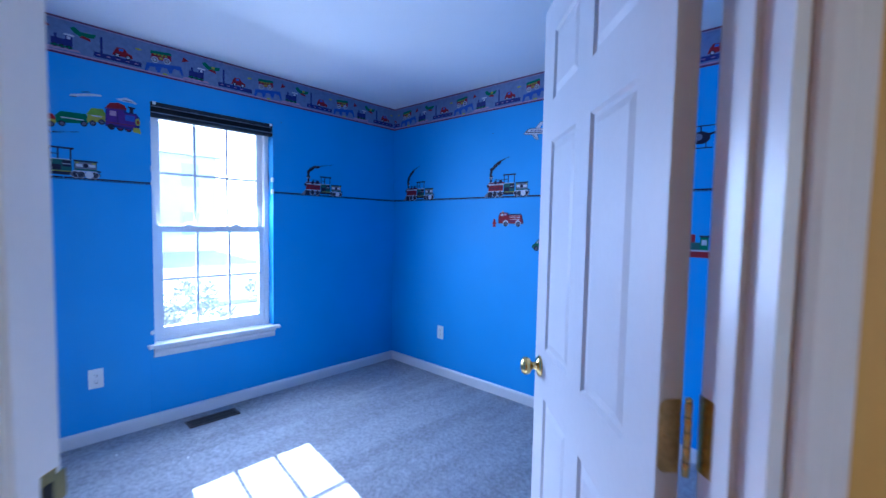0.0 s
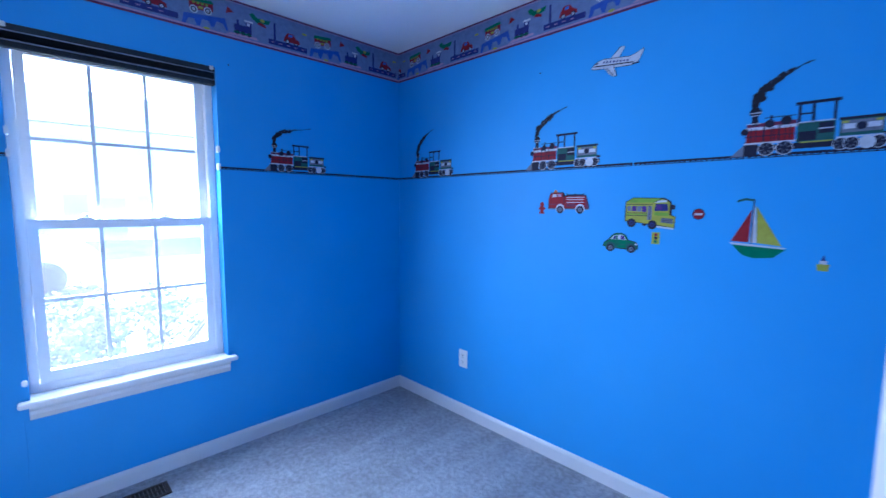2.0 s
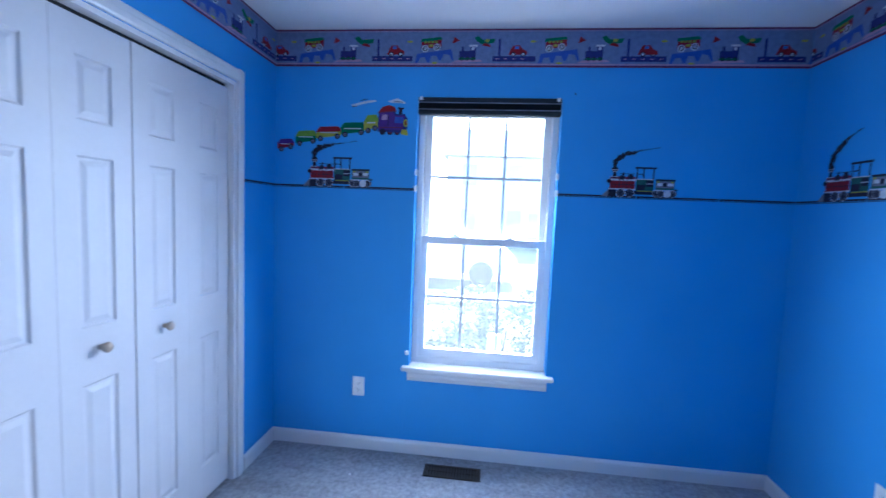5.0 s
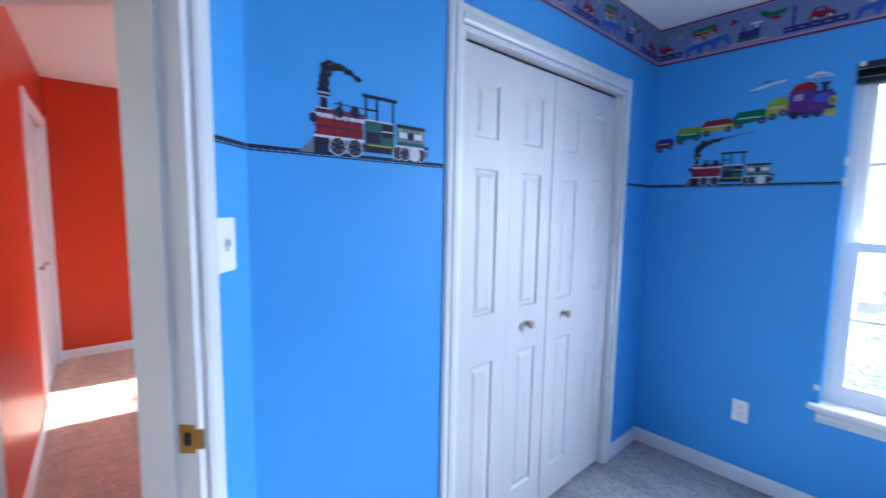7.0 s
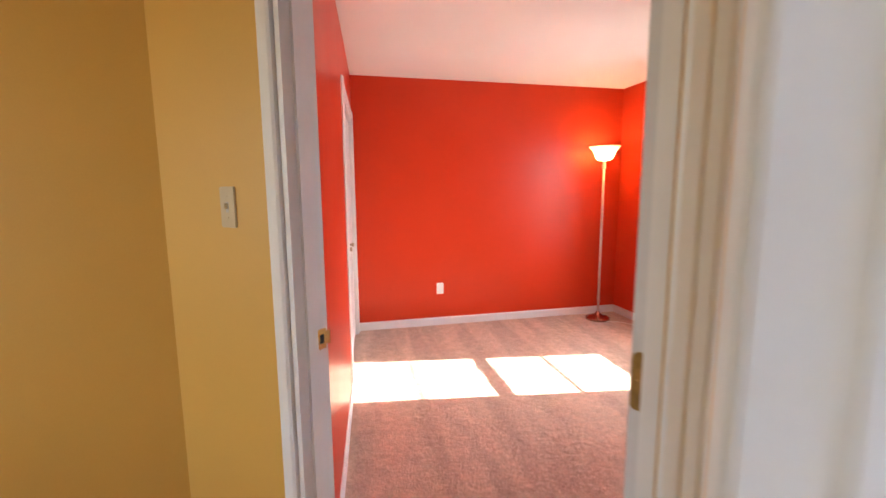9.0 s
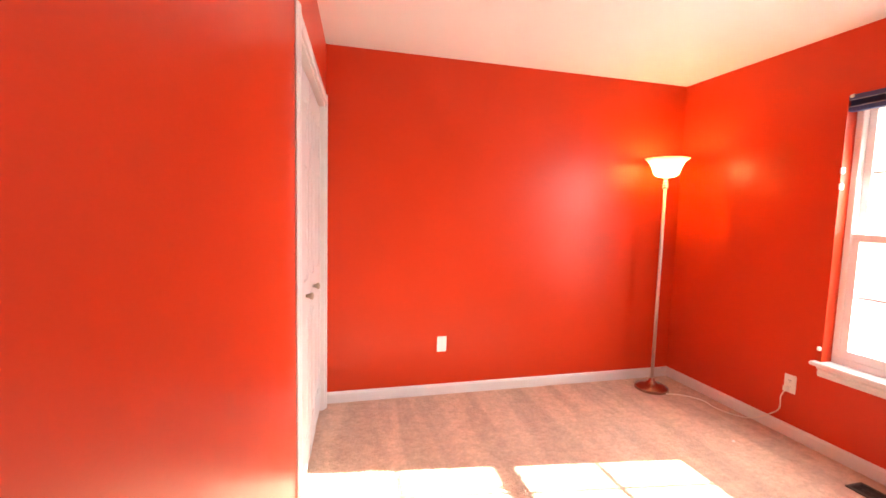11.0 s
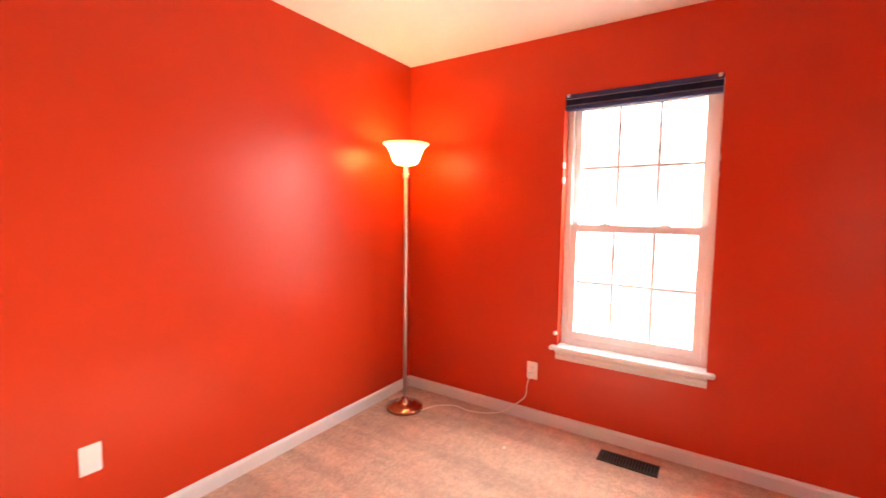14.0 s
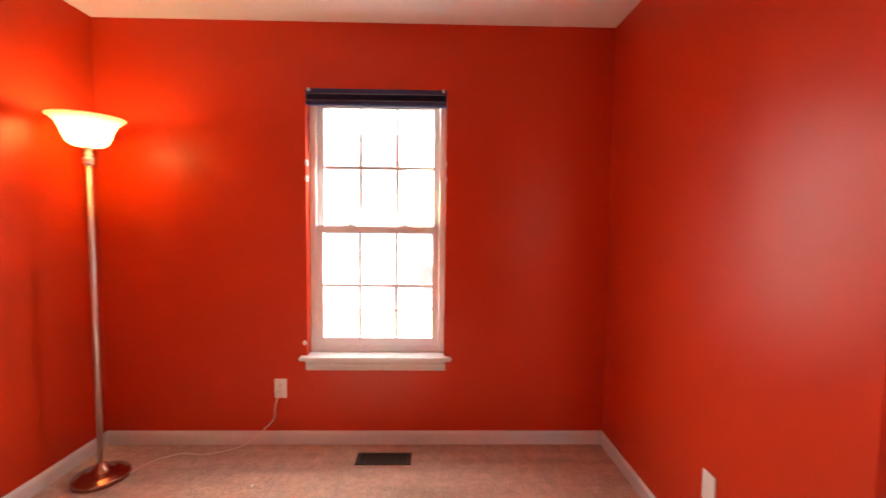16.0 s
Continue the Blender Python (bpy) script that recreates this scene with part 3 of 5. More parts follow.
    for z in (-0.030, -0.066):
        boxpart("pale_stripe", (-0.03, 0.0045, -w + 0.002, w - 0.002, z, z + 0.0022), M_SHADE_EDGE, sh)
    boxpart("bottom_rail", (-0.036, 0.003, -w, w, -0.092, -0.068), shade_mat, sh, bevel=0.003)
    for s in (-1, 1):
        boxpart("rail_clip", (-0.004, 0.009, s * (w - 0.016) - 0.009, s * (w - 0.016) + 0.009, -0.018, 0.001), M_PLATE, sh, "small pale clip", bevel=0.002)
    # cord clips screwed to the reveal
    for ya, s in ((y0, 1), (y1, -1)):
        for z in (1.55, 1.64):
            c = boxpart("cord_clip", (x - 0.02, x + 0.006, ya - 0.004 * s, ya + 0.010 * s, z, z + 0.035), M_PLATE, None, bevel=0.003)
            tagged(c, "small white cord clip on the window reveal", "clip", "cord clips")
    c = boxpart("cord_clip", (x, x + 0.018, y0 - 0.022, y0 - 0.002, 0.60, 0.625), M_PLATE, None, bevel=0.004)
    tagged(c, "small white cord stop on the wall", "clip", "cord clips")
    return root


window("window_1", BW_X, *BWIN, M_SHADE_B, M_GLASS, -0.009, "white double-hung window with a grille and a painted sill")
window("window_2", RW_X, *RWIN, M_SHADE_R, M_GLASS_HAZY, -0.009, "white double-hung window with a grille and a painted sill")
# daylight of the open sky through the two windows
for x, (y0, y1), power, aim in ((BW_X, BWIN, 6.5, 0.1), (RW_X, RWIN, 3.6, -0.3)):
    lamp = new("window_daylight", bpy.data.lights.new("window_daylight", "AREA"))
    lamp.data.shape, lamp.data.size, lamp.data.size_y, lamp.data.energy = "RECTANGLE", y1 - y0 - 0.16, 1.38, power
    lamp.data.color, lamp.data.spread = (0.86, 0.93, 1.0), radians(150)
    lamp.matrix_world = look((x - 0.165, (y0 + y1) / 2, 1.30), (x + 1, (y0 + y1) / 2 + aim, 0.75))

# added fill lamp that brightens the hall, no known source behind it
lamp = new("hall_fill", bpy.data.lights.new("hall_fill", "AREA"))
lamp.data.shape, lamp.data.size, lamp.data.size_y, lamp.data.energy = "RECTANGLE", 0.8, 1.45, 1.65
lamp.data.color = (1.0, 0.93, 0.82)
lamp.matrix_world = look((2.68, 0.1, 1.32), (0, -0.4, 1.2))


# ---- outlets, switches, vents ----
M_SEAM = mat("shaded_plastic_seam", (0.45, 0.44, 0.43), rough=0.5, vary=0.03, bump=0, grain=0)
M_IVORY = mat("yellowed_ivory_plastic", (0.50, 0.40, 0.25), rough=0.35, vary=0.04, bump=0, grain=0.01)


def plate(name, m, kind, label, M_PLATE=M_PLATE):
    """A cover plate: x across, z up, out along -y."""
    root = empty(name, m, label, "switch" if kind == "switch" else "outlet")
    boxpart("cover_plate", (-0.036, 0.036, -0.006, 0, -0.058, 0.058), M_PLATE, root, bevel=0.0025)
    if kind == "switch":
        boxpart("toggle", (-0.005, 0.005, -0.018, -0.006, -0.004, 0.012), M_PLATE, root, bevel=0.001)
        boxpart("toggle_slot", (-0.006, 0.006, -0.0068, -0.0058, -0.014, 0.014), M_SEAM, root)
        zs = (-0.03, 0.03)
    elif kind == "outlet":
        for z in (-0.02, 0.02):
            bm = bmesh.new()
            lathe(bm, [(0.0165, 0), (0.0165, 0.0015), (0.0155, 0.0022)], 20, Matrix.Translation((0, -0.0058, z)) @ pose(0, 0, 0, 90))
            face = part("socket", bm, M_PLATE, root)
            for x in (-0.006, 0.006):
                boxpart("slot", (x - 0.0012, x + 0.0012, -0.0086, -0.0078, z - 0.002, z + 0.007), M_SLOT, face)
            boxpart("slot", (-0.002, 0.002, -0.0086, -0.0078, z - 0.011, z - 0.007), M_SLOT, face)
        zs = (0.0,)
    else:
        zs = (-0.03, 0.03)
    for z in zs:
        bm = bmesh.new()
        lathe(bm, [(0.003, 0), (0.002, 0.001), (0, 0.0011)], 10, Matrix.Translation((0, -0.006, z)) @ pose(0, 0, 0, 90))
        part("screw", bm, M_PLATE, root)
    return root


plate("wall_outlet", pose(BW_X, 0.985, 0.385, 0, 0, 90), "outlet", "white duplex outlet on the blue wall")
plate("wall_outlet", pose(-2.64, BN_Y, 0.385, 0, 0, 0), "outlet", "white duplex outlet on the blue wall")
plate("wall_outlet", pose(-1.49, RS_Y, 0.385, 0, 0, 180), "blank", "white blank cover plate on the red wall")
plate("wall_outlet", pose(RW_X, -2.46, 0.338, 0, 0, 90), "outlet", "white duplex outlet with a lamp's plug in it")
plate("wall_outlet", pose(-2.53, RN_Y, 0.355, 0, 0, 0), "blank", "white cover plate on the red wall")
q = P(B_A, B_D, 0.105, B_N, 0)
plate("light_switch", pose(q[0], q[1], 1.34, 0, 0, 225), "switch", "white toggle light switch on the blue angled wall")
q = P(R_A, R_D, -0.21, R_N, 0.1)
plate("light_switch", pose(q[0], q[1], 1.335, 0, 0, 135), "switch", "yellowed ivory toggle light switch on the ochre hall wall", M_IVORY)


def floor_vent(x0, x1, y0, y1):
    root = empty("floor_vent", Matrix.Translation(((x0 + x1) / 2, (y0 + y1) / 2, 0)), "brown metal floor register in the carpet", "floor vent", "floor vents")
    a, b = (x1 - x0) / 2, (y1 - y0) / 2
    # thin near-black sheet, the shade below the slats as colour
    boxpart("duct_shade", (-a + 0.012, a - 0.012, -b + 0.012, b - 0.012, 0.0005, 0.002), M_VENTDARK, root)
    bm = bmesh.new()
    box(bm, -a, a, -b, -b + 0.014, 0, 0.007)
    box(bm, -a, a, b - 0.014, b, 0, 0.007)
    box(bm, -a, -a + 0.014, -b + 0.014, b - 0.014, 0, 0.007)
    box(bm, a - 0.014, a, -b + 0.014, b - 0.014, 0, 0.007)
    box(bm, -0.004, 0.004, -b + 0.014, b - 0.014, 0.001, 0.0065)
    part("frame", bm, M_VENT, root)
    n = 18
    for i in range(n):
        y = -b + 0.022 + (2 * b - 0.044) * i / (n - 1)
        bm = bmesh.new()
        box(bm, -a + 0.013, a - 0.013, -0.0015, 0.0015, -0.004, 0.003, m=Matrix.Translation((0, y, 0.004)) @ pose(0, 0, 0, 35))
        part("slat", bm, M_VENT, root)


floor_vent(-3.195, -3.085, 1.42, 1.735)
floor_vent(-3.40, -3.285, -1.985, -1.68)


# ---- floor lamp ----
def floor_lamp(x, y):
    root = empty("floor_lamp", pose(x, y, 0), "torchiere floor lamp with a lit frosted glass bowl, copper base", "floor lamp")
    bm = bmesh.new()
    lathe(bm, [(0.118, 0.0), (0.125, 0.004), (0.125, 0.022), (0.119, 0.028), (0.105, 0.031), (0.10, 0.037), (0.075, 0.043), (0.045, 0.05), (0.04, 0.058), (0.025, 0.066), (0.018, 0.085), (0.013, 0.09)], 48)
    part("base", bm, M_COPPER, root, "polished copper-brown round base")
    bm = bmesh.new()
    lathe(bm, [(0.0125, 0.085), (0.0125, 1.60)], 24)
    part("pole", bm, M_NICKEL, root, "brushed metal pole")
    bm = bmesh.new()
    lathe(bm, [(0.013, 1.585), (0.022, 1.59), (0.022, 1.598), (0.015, 1.603), (0.024, 1.61), (0.024, 1.618), (0.015, 1.624), (0.020, 1.632), (0.020, 1.64), (0.013, 1.646), (0.02, 1.668), (0.03, 1.674)], 28)
    part("collar", bm, M_NICKEL, root, "ringed metal collar")
    bm = bmesh.new()
    outer = [(0.03, 1.670), (0.062, 1.676), (0.082, 1.69), (0.094, 1.715), (0.105, 1.75), (0.122, 1.782), (0.146, 1.803), (0.156, 1.81)]
    inner = [(r - 0.004, z + 0.003) for r, z in outer[::-1]]
    lathe(bm, outer + [(0.156, 1.813)] + inner + [(0.0, 1.676)], 48)
    part("shade", bm, M_BOWL, root, "frosted white glass bowl, lit")
    bm = bmesh.new()
    lathe(bm, [(0.0, 1.70), (0.014, 1.70), (0.016, 1.72), (0.028, 1.75), (0.030, 1.77), (0.022, 1.79), (0.0, 1.798)], 24)
    part("bulb", bm, M_BULB, root, "lit bulb")
    return root


M_BOWL = bpy.data.materials.new("frosted_glass")
M_BOWL.use_nodes = True
nt = M_BOWL.node_tree
pb = nt.nodes["Principled BSDF"]
pb.inputs["Base Color"].default_value = (0.9, 0.82, 0.7, 1)
pb.inputs["Roughness"].default_value = 0.4
tl = nt.nodes.new("ShaderNodeBsdfTranslucent")
tl.inputs[0].default_value = (0.95, 0.80, 0.6, 1)
mx = nt.nodes.new("ShaderNodeMixShader")
mx.inputs[0].default_value = 0.9
nt.links.new(pb.outputs[0], mx.inputs[1])
nt.links.new(tl.outputs[0], mx.inputs[2])
nt.links.new(mx.outputs[0], nt.nodes["Material Output"].inputs[0])
M_BULB = bpy.data.materials.new("lit_bulb")
M_BULB.use_nodes = True
pb = M_BULB.node_tree.nodes["Principled BSDF"]
pb.inputs["Base Color"].default_value = (0.9, 0.8, 0.6, 1)
pb.inputs["Emission Color"].default_value = (1.0, 0.74, 0.40, 1)
pb.inputs["Emission Strength"].default_value = 27
LX, LY = -3.17, -3.25
floor_lamp(LX, LY)


def tube(bm, pts, r, n=8):
    """A round cord through pts."""
    pts = [Vector(p) for p in pts]
    rings = []
    for i, p in enumerate(pts):
        d = (pts[min(i + 1, len(pts) - 1)] - pts[max(i - 1, 0)]).normalized()
        a = d.cross(Vector((0.3, 0.2, 0.93))).normalized()
        b = d.cross(a)
        rings.append([bm.verts.new(p + r * (a * math.cos(2 * math.pi * k / n) + b * math.sin(2 * math.pi * k / n))) for k in range(n)])
    for s, t in zip(rings, rings[1:]):
        for k in range(n):
            bm.faces.new((s[k], s[(k + 1) % n], t[(k + 1) % n], t[k])).smooth = True


def smooth_line(keys, n=12):
    out = []
    for i in range(len(keys) - 1):
        p0, p1, p2, p3 = (Vector(keys[max(0, min(len(keys) - 1, i + j))]) for j in (-1, 0, 1, 2))
        for k in range(n):
            t = k / n
            out.append(0.5 * (2 * p1 + (p2 - p0) * t + (2 * p0 - 5 * p1 + 4 * p2 - p3) * t * t + (3 * p1 - p0 - 3 * p2 + p3) * t ** 3))
    return out + [Vector(keys[-1])]


cordroot = empty("power_cord", pose(RW_X, -2.46, 0.30), "pale lamp cord plugged into the outlet and lying on the carpet", "cord")
bm = bmesh.new()
tube(bm, [p - Vector((RW_X, -2.46, 0.30)) for p in smooth_line([(RW_X + 0.03, -2.47, 0.29), (RW_X + 0.05, -2.475, 0.25), (RW_X + 0.03, -2.49, 0.17), (RW_X + 0.02, -2.54, 0.11), (RW_X + 0.05, -2.64, 0.03), (RW_X + 0.09, -2.74, 0.006), (RW_X + 0.13, -2.86, 0.006), (RW_X + 0.12, -2.98, 0.006), (RW_X + 0.20, -3.09, 0.006), (LX, LY + 0.11, 0.008)])], 0.0036)
part("cord", bm, M_CORD, cordroot)
boxpart("plug", (0.008, 0.036, -0.022, 0.004, -0.01, 0.025), M_PLATE, cordroot, "pale plug", bevel=0.004)
bit = boxpart("paper_scrap", (-0.010, 0.010, -0.006, 0.006, 0, 0.006), M_PLATE, None, bevel=0.002)
bit.matrix_world = pose(-3.10, -2.46, 0.001, 0, 0, 20)
tagged(bit, "tiny white scrap on the carpet", "scrap")

for sx, sy, turn in ((-3.03, 1.03, 15), (-2.72, 1.30, 70), (-2.55, 0.92, 140)):
    speck = boxpart("paper_scrap", (-0.008, 0.008, -0.004, 0.004, 0, 0.004), M_PLATE, None, bevel=0.0015)
    speck.matrix_world = pose(sx, sy, 0.001, 0, 0, turn)
    tagged(speck, "tiny white scrap lying on the grey carpet", "scrap", "scraps on the carpet")
bm = bmesh.new()
tube(bm, smooth_line([(0, 0, 0.45), (0.004, 0.003, 0.30), (0.003, -0.002, 0.18), (0.006, 0.002, 0.085)], 6), 0.001, 6)
loose = part("shade_cord", bm, M_BLUE)
loose.location = (BW_X + 0.003, 1.262, 0)
tagged(loose, "thin cord painted blue, hanging down the wall", "cord")


# ---- stickers and border ----
PALETTE = {
    "ink": (0.02, 0.02, 0.04), "red": (0.24, 0.014, 0.022), "white": (0.55, 0.56, 0.62), "green": (0.015, 0.15, 0.075),
    "darkgreen": (0.03, 0.10, 0.09), "yellow": (0.36, 0.36, 0.05), "orange": (0.55, 0.18, 0.04), "purple": (0.08, 0.03, 0.20),
    "grey": (0.16, 0.17, 0.22), "navy": (0.03, 0.035, 0.16), "sky": (0.07, 0.16, 0.50), "maroon": (0.14, 0.03, 0.07),
    "paper": (0.16, 0.205, 0.35), "pink": (0.40, 0.25, 0.36), "blue": (0.05, 0.10, 0.40), "lime": (0.20, 0.34, 0.04),
    "smoke": (0.02, 0.02, 0.03),
}
COLOURS = list(PALETTE)
M_PRINT = {k: mat("print_" + k, v, rough=0.55, vary=0.12, scale=40, fine=500, bump=0.03, grain=0.08, spec=0.12) for k, v in PALETTE.items()}


class Print:
    """A flat printed sticker: shapes laid over one another, u to the viewer's right, v up."""

    def __init__(self, origin, u, n):
        self.bm, self.o, self.u, self.n = bmesh.new(), Vector(origin), Vector((*u, 0)), Vector((*n, 0))
        self.k, self.used = 0, []
        self.du, self.dv, self.s, self.flip = 0.0, 0.0, 1.0, 1
        self.tag, self.pieces, self.by = self.bm.faces.layers.int.new("piece"), [], None

    def at(self, du, dv, s=1.0, flip=1):
        self.du, self.dv, self.s, self.flip = du, dv, s, flip
        return self

    def poly(self, colour, pts, lift=None):
        self.k += 1
        if colour not in self.used:
            self.used.append(colour)
        h = 0.0008 + 0.00002 * (self.k % 60) if lift is None else lift
        vs = [self.bm.verts.new(self.o + self.u * (self.du + self.s * self.flip * x) + Vector((0, 0, self.dv + self.s * y)) + self.n * h) for x, y in pts]
        f = self.bm.faces.new(vs)
        f.material_index = self.used.index(colour)
        if self.by:
            name = self.by(sum(q[0] for q in pts) / len(pts), sum(q[1] for q in pts) / len(pts)) if callable(self.by) else self.by
            if name not in self.pieces:
                self.pieces.append(name)
            f[self.tag] = self.pieces.index(name)

    def rect(self, colour, x0, y0, x1, y1, lift=None):
        self.poly(colour, [(x0, y0), (x1, y0), (x1, y1), (x0, y1)], lift)

    def disc(self, colour, x, y, r, ry=None, n=14):
        self.poly(colour, [(x + r * math.cos(2 * math.pi * i / n), y + (ry or r) * math.sin(2 * math.pi * i / n)) for i in range(n)])

    def wheel(self, x, y, r, hub="white"):
        self.disc("ink", x, y, r)
        self.disc(hub, x, y, r * 0.55)
        self.disc("ink", x, y, r * 0.2)

    def done(self, name, label, category="wall sticker", group="", kind=""):
        for f in self.bm.faces:
            f.normal_update()
            if f.normal.dot(self.n) < 0:
                f.normal_flip()
        if not self.pieces:
            return tagged(self.mesh(name, self.bm), label, category, group, kind)
        root = empty(name, Matrix.Translation((0, 0, 0)), label, category, group, kind)
        for i, piece in enumerate(self.pieces):
            own = self.bm.copy()
            layer = own.faces.layers.int["piece"]
            bmesh.ops.delete(own, geom=[f for f in own.faces if f[layer] != i], context="FACES")
            self.mesh(piece.split(".")[0], own).parent = root
        self.bm.free()
        return root

    def mesh(self, name, bm):
        me = bpy.data.meshes.new(name)
        bm.to_mesh(me)
        bm.free()
        for c in self.used:
            me.materials.append(M_PRINT[c])
        return new(name, me)


def train(p, w, long, high, bend):
    """A steam engine with its tender, w long, heading to the left; v = 0 on the rail."""
    s = w / 0.40
    p.s *= s
    p.by = lambda x, y: "engine" if x < 0.177 else "cab" if x < 0.277 and y > 0.034 else "tender" if x > 0.28 else "under_frame"
    p.poly("grey", [(-0.005, 0.0), (0.04, 0.0), (0.04, 0.045)])                      # cow-catcher
    p.rect("ink", 0.035, 0.015, 0.40, 0.035)                                          # under-frame
    p.rect("ink", 0.035, 0.0, 0.075, 0.05)
    p.rect("red", 0.04, 0.045, 0.175, 0.098)                                          # boiler
    p.rect("maroon", 0.04, 0.098, 0.178, 0.112)
    p.rect("white", 0.035, 0.089, 0.18, 0.099)
    p.rect("ink", 0.088, 0.045, 0.093, 0.1)
    p.rect("ink", 0.13, 0.045, 0.135, 0.1)
    p.rect("white", 0.035, 0.040, 0.18, 0.046)
    p.disc("ink", 0.035, 0.085, 0.012)
    p.poly("ink", [(0.052, 0.104), (0.073, 0.104), (0.071, 0.135), (0.080, 0.146), (0.080, 0.156), (0.072, 0.166), (0.053, 0.166), (0.045, 0.156), (0.045, 0.146), (0.054, 0.135)])  # funnel
    p.rect("white", 0.046, 0.147, 0.080, 0.150)
    p.rect("white", 0.051, 0.138, 0.074, 0.1405)
    p.rect("white", 0.04, 0.110, 0.08, 0.1125)
    p.disc("ink", 0.105, 0.107, 0.014)
    p.disc("ink", 0.15, 0.113, 0.015)
    p.rect("ink", 0.14, 0.098, 0.16, 0.125)
    p.rect("darkgreen", 0.18, 0.035, 0.275, 0.10)                                     # cab
    p.rect("ink", 0.185, 0.04, 0.23, 0.07)
    for x in (0.18, 0.215, 0.268):
        p.rect("ink", x, 0.10, x + 0.007, 0.160)
    p.rect("ink", 0.172, 0.157, 0.285, 0.167)
    p.rect("ink", 0.18, 0.125, 0.22, 0.13)
    p.rect("yellow", 0.19, 0.033, 0.27, 0.037)
    p.rect("darkgreen", 0.285, 0.045, 0.385, 0.098)                                   # tender
    p.rect("grey", 0.288, 0.055, 0.383, 0.092)
    p.rect("white", 0.294, 0.066, 0.322, 0.082)
    p.rect("white", 0.348, 0.066, 0.378, 0.082)
    p.rect("yellow", 0.290, 0.084, 0.305, 0.091)
    p.rect("yellow", 0.366, 0.084, 0.382, 0.091)
    p.rect("ink", 0.283, 0.095, 0.39, 0.103)
    p.disc("ink", 0.335, 0.073, 0.012)
    p.rect("ink", 0.385, 0.04, 0.402, 0.05)
    for x, r in ((0.10, 0.024), (0.15, 0.024), (0.29, 0.02), (0.315, 0.02), (0.35, 0.02), (0.375, 0.02)):
        p.disc("white", x, 0.022, r)
        p.disc("ink", x, 0.022, r * 0.9)
        for k in range(3):
            c, d = math.cos(k * 1.05 + 0.3) * r * 0.8, math.sin(k * 1.05 + 0.3) * r * 0.8
            p.poly("grey", [(x - c - d * 0.08, 0.022 - d + c * 0.08), (x + c - d * 0.08, 0.022 + d + c * 0.08), (x + c + d * 0.08, 0.022 + d - c * 0.08), (x - c + d * 0.08, 0.022 - d - c * 0.08)])
        p.disc("ink", x, 0.022, r * 0.35)
    p.rect("white", 0.09, 0.020, 0.165, 0.026)
    # bands, rails and rivets in ink and white
    for x in (0.052, 0.066, 0.11, 0.118, 0.148, 0.16):
        p.rect("ink", x, 0.048, x + 0.003, 0.094)
    p.rect("ink", 0.035, 0.066, 0.178, 0.069)
    p.rect("ink", 0.09, 0.126, 0.175, 0.129)
    p.rect("ink", 0.105, 0.12, 0.112, 0.135)
    p.rect("white", 0.182, 0.098, 0.275, 0.102)
    p.rect("ink", 0.235, 0.06, 0.272, 0.095)
    p.rect("white", 0.235, 0.074, 0.272, 0.077)
    p.rect("ink", 0.29, 0.064, 0.38, 0.067)
    p.rect("ink", 0.29, 0.08, 0.38, 0.083)
    p.rect("ink", 0.305, 0.058, 0.309, 0.09)
    p.rect("ink", 0.36, 0.058, 0.364, 0.09)
    p.rect("white", 0.28, 0.04, 0.39, 0.044)
    # smoke: a bent, ragged plume of puffs, thinning out to wisps
    p.by = "smoke"
    rnd = random.Random(int(1000 * (w + long + high)))
    keys = [(0.062, 0.158), (0.063, 0.168 + 0.25 * high)] + [(0.062 + long * f, 0.166 + high * g) for f, g in bend]
    line = smooth_line([(x, y, 0) for x, y in keys], 7)
    for i, q in enumerate(line):
        t = i / (len(line) - 1)
        r = (0.009 + 0.006 * math.sin(math.pi * min(1, t * 1.3))) * (1 if t < 0.7 or bend is HOOK else max(0.22, (1.1 - t) / 0.4)) * rnd.uniform(0.85, 1.15)
        for _ in range(3):
            p.disc("smoke", q.x + rnd.gauss(0, 0.3) * r, q.y + rnd.gauss(0, 0.3) * r, r * rnd.uniform(0.5, 0.85), r * rnd.uniform(0.4, 0.8), n=7)
        if i % 2 and 0.1 < t < 0.85:
            p.disc("grey", q.x + rnd.uniform(-0.4, 0.4) * r, q.y + rnd.uniform(-0.1, 0.6) * r, r * 0.32, r * 0.2, n=7)
    for k in () if bend is HOOK else (1, 2):
        x, y = 0.062 + long * (1 + 0.10 * k), 0.166 + high * (bend[-1][1] + 0.04 * k)
        p.poly("smoke", [(x - 0.012, y - 0.003), (x + 0.008, y - 0.001), (x + 0.01, y + 0.002), (x - 0.006, y + 0.002)])
    p.s /= s


RAIL = 1.562
W_U, W_N = (0, 1), (1, 0)        # west wall: the viewer's right is +y
N_U, N_N = (1, 0), (0, -1)
S_U, S_N = (-1, 0), (0, 1)
D_U, D_N = (-R2, -R2), (-R2, R2)


def rails(origin, u, n, length):
    p = Print(origin, u, n)
    x = 0.0
    while x < length:
        e = min(x + 0.42, length)
        p.rect("ink", x, -0.003, e - 0.004, 0.006, 0.0007)
        p.rect("ink", x, -0.009, e - 0.004, -0.006, 0.0007)
        t = x + 0.006
        while t < e - 0.012:
            p.rect("ink", t, -0.006, t + 0.006, -0.001, 0.0007)
            t += 0.02
        x = e
    p.done("rail_sticker", "dark printed railway line running along the blue wall", "wall sticker", "railway line stickers")


